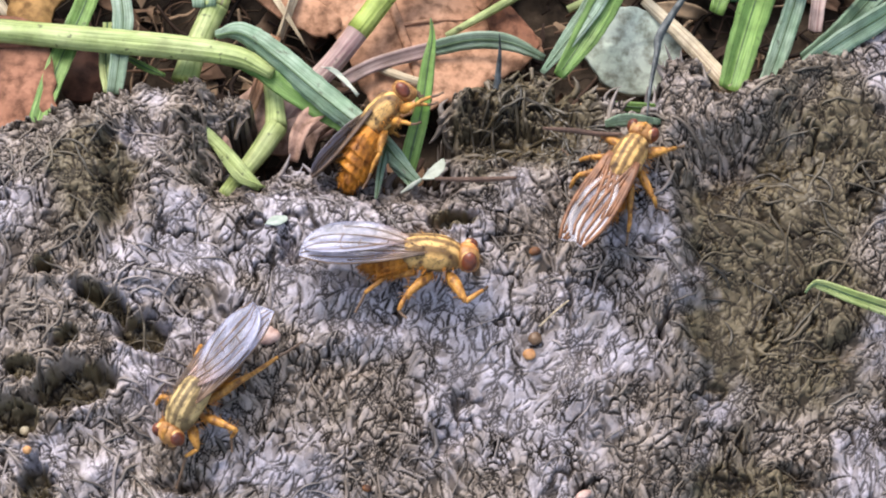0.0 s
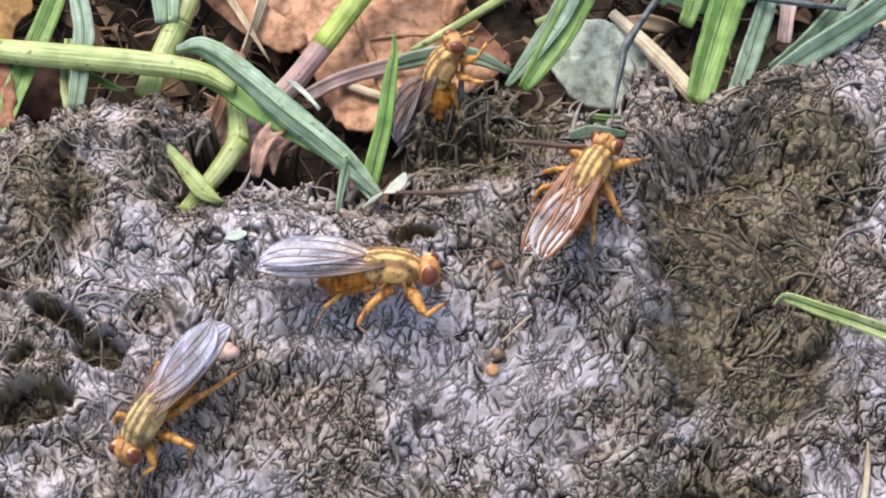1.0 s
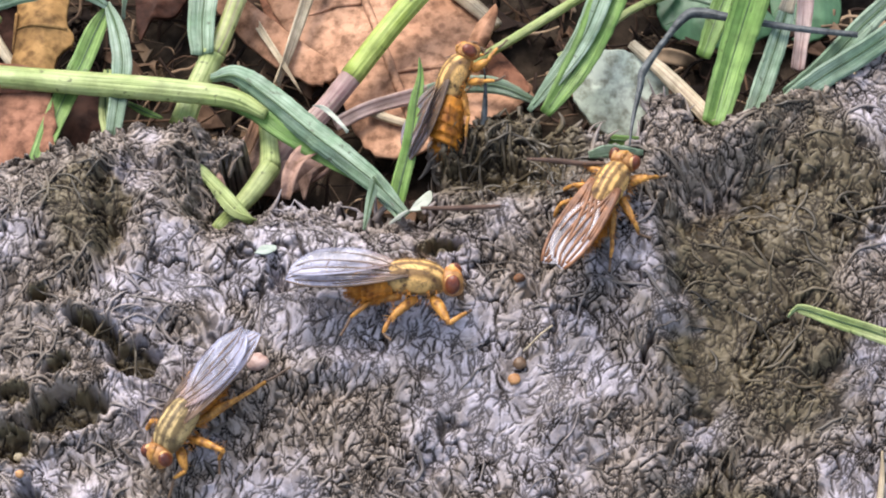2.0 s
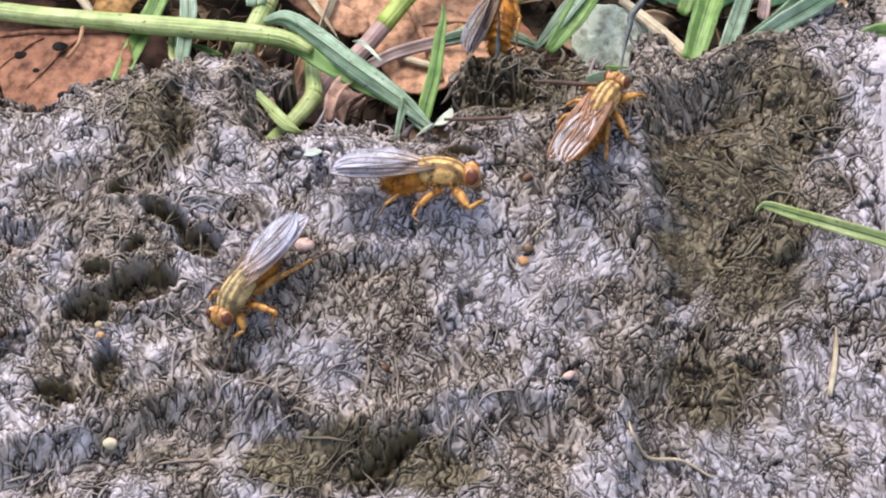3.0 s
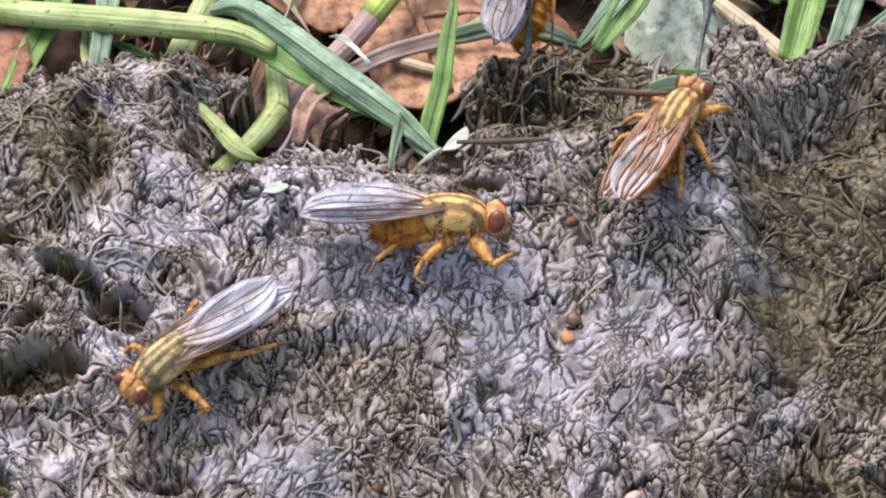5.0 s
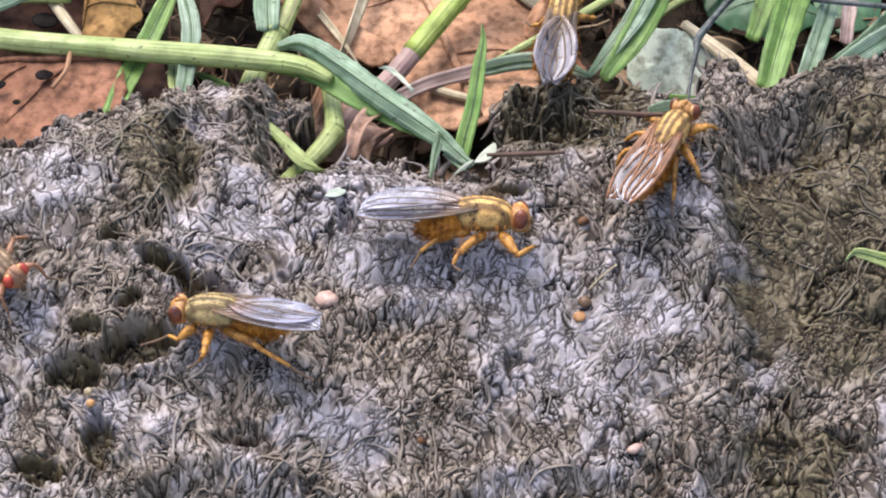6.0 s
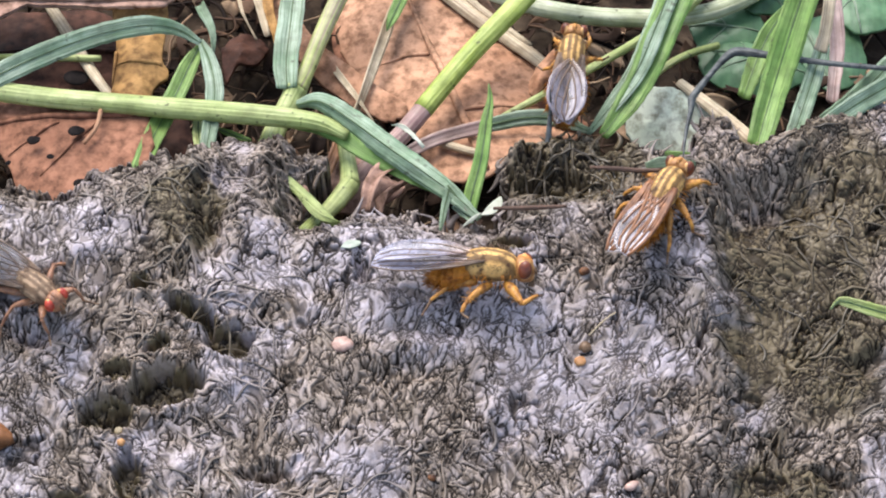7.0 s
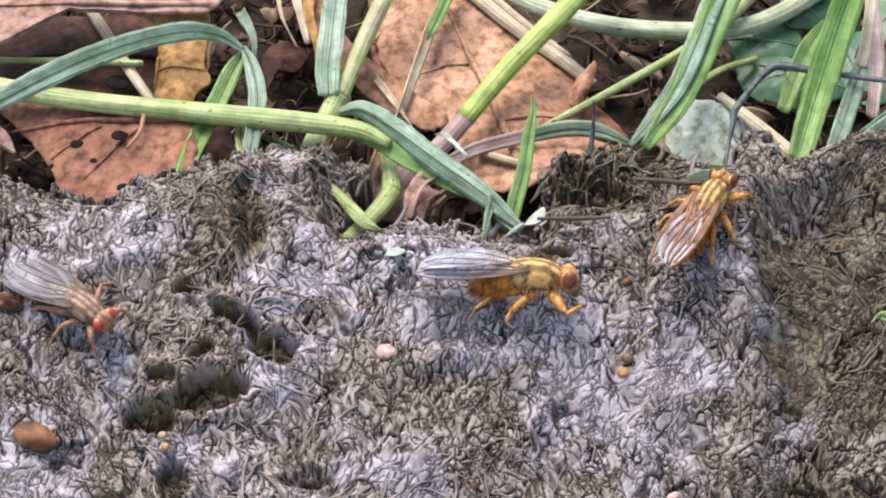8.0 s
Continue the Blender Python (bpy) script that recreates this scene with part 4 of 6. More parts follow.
    for k, (label, line) in enumerate((
            ("broad green clover leaf with pale veins", [(10.5, 23.7, 2.0), (12.2, 24.9, 2.2), (14.9, 25.1, 2.4), (15.6, 22.9, 2.2), (14.0, 21.7, 2.0), (11.4, 21.5, 1.8)]),
            ("broad green clover leaf in the shade", [(11.0, 21.8, 1.8), (14.0, 22.0, 2.2), (16.7, 21.0, 2.2), (18.5, 19.2, 2.0), (16.2, 17.9, 1.6), (13.2, 18.3, 1.4), (11.5, 19.4, 1.5)]),
            ("broad green leaf high in the grass", [(14.2, 27.8, 3.0), (18.2, 28.5, 3.0), (19.6, 26.0, 2.8), (17.2, 24.7, 2.6), (14.5, 24.6, 2.6)]),
            ("green leaf beyond the grass", [(21.4, 29.1, 2.5), (24.6, 28.6, 2.5), (25.0, 24.5, 2.2), (22.2, 22.8, 2.2), (20.8, 24.7, 2.4)]),
            ("deep green leaf at the back of the grass", [(18.2, 25.0, 1.5), (21.3, 25.0, 1.6), (22.5, 20.4, 1.4), (20.1, 18.4, 1.2), (18.3, 20.5, 1.2)]))):
        a, b = np.array(line[0]), np.array(line[3])
        dry_leaf(label, line, LEAF_GREEN, [(tuple(a), tuple(b), 0.14), (tuple((a + b) / 2), line[1], 0.07), (tuple((a + b) / 2), line[-1], 0.07)], 0.4, 20 + k, 0.15, 0.5, "leaf", "green_leaf", BLUE_BLADE)


CAMWARD = (0, -0.75, 0.66)


def build_grass():
    stem_thing("grass_shoot", "thick pale green grass stem with a wilted blue-green blade", "grass stem", [
        ("stem", tube([(-39.9, 13.8, 7.0), (-37.5, 12.8, 7.0), (-31.9, 12.0, 6.8), (-26.3, 11.6, 6.6), (-20.8, 11.2, 6.5), (-16.8, 10.9, 6.4), (-13.8, 10.4, 6.4), (-11.9, 9.4, 6.3)], [0.72, 0.72, 0.7, 0.72, 0.75, 0.72, 0.6, 0.35], 14, 8, 0.85, 0.03), PALE_STEM, ""),
        ("blade", ribbon([(-15.3, 11.6, 6.8), (-13.8, 11.6, 7.1), (-11.9, 10.3, 7.0), (-9.3, 8.0, 6.9), (-6.7, 5.8, 6.8), (-4.9, 4.2, 6.7), (-3.3, 2.5, 6.5)], [0.5, 1.2, 1.5, 1.55, 1.45, 1.1, 0.4], CAMWARD, -0.45, 0.16, 25, 8, 0.5, 2), BLUE_BLADE, "wilted blue-green blade"),
        ("sheath", ribbon([(-16.8, 11.0, 6.2), (-13.4, 10.4, 6.0), (-10.8, 8.4, 5.9), (-7.8, 6.4, 5.9), (-5.6, 4.9, 5.9)], [0.9, 1.2, 1.0, 0.8, 0.3], CAMWARD, 0.3, 0.2, 0, 8), GREEN_BLADE, "")])
    stem_thing("grass_shoot", "cut pale grass stem leaning back with a blue-green blade", "grass stem", [
        ("stem", tube([(-17.2, 9.9, 4.4), (-16.8, 11.7, 4.4), (-16.0, 14.0, 4.6), (-15.7, 14.8, 4.8)], [0.78, 0.72, 0.72, 0.8], 12, 6, 0.9, 0.03), PALE_STEM, ""),
        ("upper_stem", tube([(-15.7, 14.8, 4.8), (-15.1, 16.3, 5.0), (-14.0, 19.9, 5.6), (-12.7, 23.6, 6.2), (-11.3, 27.4, 6.8)], [0.8, 0.58, 0.6, 0.62, 0.6], 12, 6, 0.9, 0.02), PURPLE_STEM, ""),
        ("blade", ribbon([(-16.2, 14.4, 5.2), (-16.4, 16.7, 5.6), (-16.3, 19.9, 6.0), (-16.2, 23.3, 6.4), (-16.1, 26.2, 6.8)], [1.4, 1.7, 1.7, 1.6, 1.5], CAMWARD, 0.45, 0.14, 0, 6), BLUE_BLADE, "folded blue-green blade")])
    stem_thing("grass_shoot", "thick green stem with a purple base crossing the tan leaf", "grass stem", [
        ("stem_base", tube([(-12.5, 7.0, 2.6), (-10.9, 9.3, 3.0), (-8.7, 11.6, 3.8), (-6.9, 14.0, 4.48)], [0.62, 0.66, 0.66, 0.67], 14, 7, 0.9, 0.03), PINK_BASE, "pinkish purple stem base"),
        ("stem", tube([(-7.3, 13.47, 4.33), (-4.5, 17.2, 5.4), (-0.8, 21.4, 6.8), (1.8, 24.9, 7.6)], [0.7, 0.7, 0.74, 0.74], 14, 7, 0.9, 0.03), YELLOW_STEM, "")])
    stem_thing("grass_shoot", "short bent pale grass stem with a node", "grass stem", [
        ("stem", tube([(-12.4, 11.8, 3.6), (-11.9, 8.8, 4.0), (-11.7, 7.1, 4.2)], [0.5, 0.55, 0.66], 10, 5, 0.9, 0.04), PALE_STEM, ""),
        ("lower_stem", tube([(-11.7, 7.1, 4.2), (-12.6, 5.3, 4.4), (-13.4, 3.8, 4.8), (-14.3, 1.9, 5.6)], [0.68, 0.6, 0.5, 0.42], 10, 5, 0.9, 0.04), PALE_STEM, "")])
    stem_thing("grass_shoot", "frayed pale green grass offcut over the rim", "grass stem", [
        ("stem", tube([(-16.0, 5.9, 6.5), (-15.1, 5.1, 6.4), (-13.9, 3.9, 6.2), (-12.8, 2.6, 6.2), (-12.2, 2.1, 6.2)], [0.34, 0.36, 0.38, 0.36, 0.2], 8, 5, 0.7, 0.05), PALE_STEM, ""),
        ("husk", ribbon([(-14.9, 4.4, 6.6), (-13.3, 2.5, 6.6), (-11.9, 2.1, 6.4)], [0.15, 0.45, 0.1], CAMWARD, 0.4, 0.1), PALE_STEM, "")])
    stem_thing("dry_grass", "twisted brown dry grass stalk", "dry stalk", [
        ("stalk", ribbon([(-8.0, 27.1, 4.0), (-9.6, 23.4, 3.8), (-10.4, 20.4, 3.6), (-11.3, 16.6, 3.4), (-12.0, 13.7, 3.2)], [0.9, 0.8, 0.9, 0.8, 0.6], CAMWARD, 0.5, 0.2, 60, 8), STRAW, ""),
        ("lower_stalk", ribbon([(-12.2, 13.7, 3.2), (-12.9, 10.7, 3.4), (-13.7, 7.4, 3.6)], [0.6, 0.8, 0.5], CAMWARD, 0.5, 0.2, 20, 6), RUST_STRAW, "rust-brown lower stalk")])
    stem_thing("grass_sprig", "small fresh green blade tip", "grass blade", [("blade", ribbon([(-8.3, 26.1, 5.0), (-9.2, 23.0, 4.8), (-9.7, 21.5, 4.6), (-10.0, 20.6, 4.4)], [0.9, 0.9, 0.7, 0.1], CAMWARD, 0.4, 0.12), GREEN_BLADE, "")])
    stem_thing("grass_sprig", "narrow upright green grass blade with a brown tip", "grass blade", [
        ("blade", ribbon([(-4.1, 3.3, 5.5), (-3.8, 4.8, 6.2), (-3.3, 6.9, 7.0), (-3.0, 9.4, 7.8), (-2.8, 10.9, 8.2), (-2.9, 12.0, 8.5)], [0.9, 1.0, 0.95, 0.75, 0.4, 0.08], CAMWARD, 0.5, 0.14, 0, 6), GREEN_BLADE, "")])
    stem_thing("grass_sprig", "pale flattened blade lying over the tan leaf", "grass blade", [
        ("blade", ribbon([(-3.2, 12.8, 3.6), (-0.6, 13.4, 3.8), (1.6, 13.3, 3.8), (3.7, 12.4, 3.6)], [0.9, 1.1, 1.0, 0.4], CAMWARD, 0.2, 0.12), BLUE_BLADE, ""),
        ("dry_base", ribbon([(-8.2, 10.8, 3.2), (-6.2, 11.9, 3.4), (-3.2, 12.8, 3.6), (-2.1, 13.1, 3.6)], [0.8, 0.9, 0.9, 0.5], CAMWARD, 0.3, 0.14), PINK_STRAW, "dry pinkish base")])
    stem_thing("dry_grass", "thin pale dry stalk on the tan leaf", "dry stalk", [("stalk", tube([(-6.3, 12.1, 2.8), (-4.7, 11.3, 3.0), (-3.2, 10.8, 3.0)], 0.28, 8), STRAW, "")])
    stem_thing("grass_shoot", "thin green runner stem", "grass stem", [
        ("stem", tube([(-2.1, 14.0, 3.2), (1.2, 15.9, 3.8), (4.2, 17.9, 4.2), (6.9, 19.9, 4.4), (9.6, 22.2, 4.6), (12.0, 25.3, 4.8), (13.7, 27.9, 5.0)], [0.2, 0.28, 0.3, 0.32, 0.42, 0.5, 0.5], 8), PALE_STEM, "")])
    stem_thing("grass_shoot", "thin looping green runner under the leaves", "grass stem", [
        ("stem", tube([(5.1, 16.7, 2.0), (7.0, 17.6, 2.4), (8.9, 19.2, 2.8), (10.4, 20.1, 3.0), (12.4, 21.3, 2.6)], 0.25, 8), PALE_STEM, "")])
    stem_thing("grass_sprig", "wide green grass blade with a torn forked tip", "grass blade", [
        ("blade", ribbon([(10.8, 24.3, 9.5), (9.5, 20.5, 9.0), (8.2, 17.1, 8.2), (7.0, 14.2, 7.2), (5.9, 12.2, 6.6), (4.4, 9.7, 6.2)], [2.1, 2.2, 2.1, 1.9, 1.6, 0.7], CAMWARD, 0.4, 0.16, 0, 7), GREEN_BLADE, ""),
        ("fold", ribbon([(10.4, 24.2, 9.6), (8.9, 20.3, 9.2), (7.7, 16.8, 8.5), (6.6, 14.2, 7.5), (5.1, 12.0, 6.8), (3.5, 9.9, 6.2)], [1.3, 1.4, 1.4, 1.3, 1.0, 0.3], CAMWARD, 0.25, 0.14, -20, 7), BLUE_BLADE, "dull blue-green folded half")])
    stem_thing("grass_shoot", "thick whitish-green stem lying across the litter", "grass stem", [
        ("stem", tube([(-7.0, 28.7, 3.0), (-2.6, 25.3, 3.2), (2.4, 23.6, 3.2), (7.1, 23.2, 3.2), (10.9, 23.4, 3.4), (14.0, 24.7, 3.6), (17.6, 27.4, 4.0)], [0.6, 0.66, 0.68, 0.68, 0.66, 0.7, 0.7], 12, 7, 0.9, 0.03), WHITE_STEM, "")])
    stem_thing("dry_grass", "ribbed grey-brown dry stalk in the litter", "dry stalk", [
        ("stalk", tube([(-9.0, 28.9, 2.8), (-4.6, 24.0, 2.8), (-0.6, 20.5, 2.6), (1.3, 18.7, 2.4)], [0.5, 0.5, 0.48, 0.4], 10, 6, 0.9, 0.1), STRAW, ""),
        ("split", tube([(-8.2, 29.2, 3.0), (-3.8, 24.1, 3.0), (-0.3, 20.9, 2.8)], [0.25, 0.3, 0.2], 8), STRAW, "")])
    stem_thing("grass_sprig", "arched blue-green grass blade kinked at its end", "grass blade", [
        ("blade", ribbon([(-39.1, 10.8, 6.4), (-36.9, 11.6, 7.4), (-34.5, 13.0, 7.9), (-31.7, 14.6, 8.2), (-28.5, 16.1, 8.4), (-25.6, 17.0, 8.4), (-23.5, 17.1, 8.0), (-21.9, 16.4, 7.4)], [1.0, 1.3, 1.5, 1.5, 1.4, 1.3, 0.9, 0.4], CAMWARD, 0.22, 0.14, 0, 7), BLUE_BLADE, ""),
        ("hanging_end", ribbon([(-21.9, 16.6, 7.4), (-21.2, 15.0, 7.2), (-20.7, 12.9, 6.8), (-20.8, 10.7, 6.2), (-21.0, 8.3, 5.6)], [0.4, 1.0, 1.2, 1.1, 0.9], CAMWARD, 0.4, 0.14, 10, 6), BLUE_BLADE, "")])
    stem_thing("grass_sprig", "narrow green grass blade bent down behind the pale stem", "grass blade", [
        ("blade", ribbon([(-21.9, 16.8, 7.0), (-22.6, 15.4, 6.4), (-23.4, 13.2, 5.8), (-24.3, 10.4, 5.6), (-24.9, 7.5, 5.8), (-25.1, 5.9, 6.0)], [0.3, 1.1, 1.3, 1.3, 1.2, 1.1], CAMWARD, 0.5, 0.14, 0, 6), GREEN_BLADE, "")])
    stem_thing("grass_sprig", "short pale curled blade piece behind the rim", "grass blade", [
        ("blade", ribbon([(-21.8, 13.1, 5.4), (-21.7, 10.6, 5.4), (-21.3, 8.3, 5.6)], [0.5, 0.8, 0.7], CAMWARD, 0.5, 0.12, 30), PALE_STEM, "")])
    stem_thing("grass_sprig", "small green blade behind the hanging grass", "grass blade", [
        ("blade", ribbon([(-20.4, 11.0, 5.0), (-19.3, 10.3, 5.2), (-18.2, 9.7, 5.4)], [0.3, 0.5, 0.2], CAMWARD, 0.4, 0.12), GREEN_BLADE, "")])
    stem_thing("grass_shoot", "thin green stem over the dark leaf", "grass stem", [("stem", tube([(-40.7, 17.1, 5.0), (-36.2, 17.2, 5.0), (-32.4, 17.2, 5.0), (-28.8, 16.8, 5.4)], [0.2, 0.22, 0.26, 0.22], 8), PALE_STEM, "")])
    stem_thing("dry_grass", "pale dry stalk under the arched blade", "dry stalk", [("stalk", tube([(-33.7, 23.6, 4.4), (-31.4, 19.7, 4.6), (-29.2, 15.9, 4.8), (-27.7, 13.7, 4.8)], [0.36, 0.4, 0.36, 0.3], 8, 6, 0.8, 0.06), STRAW, "")])
    stem_thing("dry_grass", "fine brown dry stalk on the spotted leaf", "dry stalk", [("stalk", tube([(-27.9, 10.9, 6.8), (-28.0, 9.3, 6.9), (-28.7, 8.2, 6.6)], 0.16, 6), RUST_STRAW, "")])
    for k, (label, line, w) in enumerate((("pale dry root fibre in the litter", [(-20.6, 25.5, 3.6), (-20.0, 22.8, 3.8), (-18.9, 20.6, 3.4)], 0.3), ("beige flat dry sheath in the litter", [(-19.6, 26.5, 3.8), (-19.0, 23.6, 4.0), (-18.2, 20.9, 3.4)], 0.7),
                                          ("broad pale dry sheath in the litter", [(-18.2, 26.0, 3.8), (-18.3, 23.4, 4.0), (-17.6, 20.8, 3.4), (-17.4, 19.0, 3.0)], 0.8), ("thin pale stalk between the stems", [(-13.6, 18.6, 3.0), (-11.8, 15.4, 3.4), (-10.4, 13.2, 3.0)], 0.45),
                                          ("grey-green dry blade end in the shade", [(-22.8, 22.8, 4.4), (-21.8, 20.3, 4.4), (-21.6, 17.8, 4.2)], 0.7))):
        stem_thing("dry_grass", label, "dry stalk", [("stalk", ribbon(line, np.full(len(line), w) * np.linspace(1.1, 0.5, len(line)), CAMWARD, 0.6, 0.14, 40, 6, 0.3, 50 + k), (STRAW, STRAW, OCHRE, STRAW, BLUE_BLADE)[k], "")])
    stem_thing("grass_sprig", "tall bright green grass blade", "grass blade", [
        ("blade", ribbon([(18.6, 22.0, 12.0), (17.5, 19.3, 10.5), (16.5, 16.6, 9.0), (15.6, 14.0, 7.5), (14.8, 11.4, 6.5), (14.2, 9.1, 6.0)], [1.6, 2.0, 2.1, 2.0, 1.8, 1.5], CAMWARD, 0.5, 0.16, 0, 7), GREEN_BLADE, "")])
    stem_thing("grass_sprig", "dark green grass blade in the shade", "grass blade", [
        ("blade", ribbon([(17.0, 23.6, 4.0), (15.7, 21.1, 4.0), (14.7, 18.6, 3.6), (13.8, 15.9, 3.2)], [0.5, 1.3, 1.3, 0.9], CAMWARD, 0.4, 0.14), GREEN_BLADE, "")])
    stem_thing("grass_sprig", "narrow grey-green blade with a dry upper half", "grass blade", [
        ("blade", ribbon([(18.7, 16.9, 7.2), (17.9, 14.2, 6.8), (17.0, 11.5, 6.2), (16.3, 9.6, 5.8)], [0.9, 1.2, 1.2, 1.0], CAMWARD, 0.4, 0.14), BLUE_BLADE, ""),
        ("dry_half", ribbon([(19.7, 24.0, 9.0), (19.3, 20.4, 8.4), (18.9, 17.8, 7.8), (18.5, 16.4, 7.2)], [0.7, 0.8, 0.8, 0.9], CAMWARD, 0.4, 0.12), STRAW, "straw-coloured upper half")])
    stem_thing("dry_grass", "split pinkish dry stalk", "dry stalk", [
        ("stalk", ribbon([(19.7, 26.1, 7.0), (19.8, 22.2, 6.6), (19.8, 17.9, 6.2), (19.2, 13.2, 5.8)], [0.9, 1.0, 1.0, 0.8], CAMWARD, 0.6, 0.25, 0, 6), PINK_STRAW, "")])
    for label, line, w in (("long blue-green grass blade hanging over the rim", [(26.8, 16.5, 8.0), (23.5, 13.8, 7.6), (20.9, 12.1, 7.2), (19.0, 10.8, 6.8), (17.5, 9.7, 6.5)], (1.2, 1.4, 1.4, 1.2, 0.5)),
                           ("second blue-green grass blade beside the rim", [(25.8, 18.6, 7.0), (23.1, 15.8, 6.8), (20.7, 13.0, 6.6), (18.4, 11.0, 6.4)], (1.2, 1.3, 1.3, 0.9))):
        stem_thing("grass_sprig", label, "grass blade", [("blade", ribbon(line, w, CAMWARD, 0.35, 0.14), BLUE_BLADE, "")])
    stem_thing("dry_grass", "white dry stalk beside the rim", "dry stalk", [("stalk", tube([(26.0, 15.3, 5.0), (23.1, 13.3, 5.6), (20.7, 11.4, 6.0)], [0.4, 0.45, 0.3], 8), STRAW, "bleached white stalk")])
    stem_thing("twig", "thin black kinked twig hanging over the rim", "twig", [
        ("stalk", tube([(9.3, 5.9, 8.6), (9.5, 7.8, 8.6), (9.9, 10.1, 8.4), (10.1, 11.4, 8.2), (11.5, 14.2, 7.6), (12.6, 16.0, 7.2), (13.5, 16.3, 7.2), (15.8, 15.7, 7.4), (19.0, 14.8, 7.8), (22.6, 14.2, 8.0)],
                        [0.04, 0.09, 0.15, 0.2, 0.15, 0.24, 0.28, 0.2, 0.17, 0.15], 10, 6, 0.7, 0.35), BLACK_TWIG, "")])
    stem_thing("dry_grass", "pale woody dry stalk behind the rim", "dry stalk", [("stalk", tube([(9.5, 15.6, 5.0), (11.5, 13.4, 5.0), (13.0, 11.3, 5.4), (14.3, 9.3, 5.8)], [0.3, 0.45, 0.48, 0.48], 10, 6, 0.9, 0.08), STRAW, "")])
    stem_thing("grass_sprig", "short bright green blade under the rim", "grass blade", [
        ("blade", ribbon([(6.9, 7.4, 7.2), (8.3, 7.3, 7.2), (9.6, 7.2, 7.2), (10.9, 7.4, 7.0)], [0.3, 0.6, 0.6, 0.3], CAMWARD, 0.2, 0.1), GREEN_BLADE, ""),
        ("lower_blade", ribbon([(7.0, 5.7, 8.0), (8.2, 6.0, 8.0), (10.1, 5.9, 8.0)], [0.4, 0.8, 0.3], CAMWARD, 0.2, 0.1), BLUE_BLADE, "")])
    stem_thing("grass_sprig", "pale green grass tip reaching over the pat", "grass blade", [
        ("blade", ribbon([(18.2, -3.0, 4.9), (18.6, -2.6, 5.1), (19.1, -2.6, 5.2), (20.8, -3.3, 5.3), (22.6, -4.0, 5.4), (25.3, -5.1, 5.6), (29.8, -5.7, 4.5), (35.0, -4.3, 2.5)], [0.06, 0.3, 0.6, 0.8, 0.9, 1.0, 1.1, 1.0], CAMWARD, 0.5, 0.15, 0, 6), PALE_STEM, "")])
    stem_thing("grass_sprig", "yellow-green leaf tip lying on the pat", "grass blade", [
        ("blade", ribbon([(25.2, 11.3, 5.5), (26.2, 11.9, 5.8), (27.8, 12.2, 5.8), (30.5, 11.8, 5.5), (33.7, 12.7, 5.2)], [0.1, 0.9, 1.4, 1.5, 1.2], CAMWARD, 0.4, 0.15), GREEN_BLADE, "")])
    for label, line, w in (("torn blue-green blade strip hanging into the bay", [(-5.2, 4.7, 6.8), (-5.5, 3.4, 6.4), (-5.7, 1.4, 6.6)], (0.6, 0.5, 0.2)),
                           ("small blue-green blade shred by the rim", [(-5.3, 4.8, 6.9), (-4.3, 3.6, 6.5), (-3.3, 2.7, 6.4)], (0.5, 0.7, 0.3)),
                           ("narrow green blade shred by the rim", [(-4.9, 4.0, 6.0), (-4.2, 3.3, 6.0), (-3.7, 2.2, 6.4)], (0.5, 0.6, 0.2))):
        stem_thing("grass_sprig", label, "grass blade", [("blade", ribbon(line, w, CAMWARD, 0.3, 0.1, 30), BLUE_BLADE, "")])


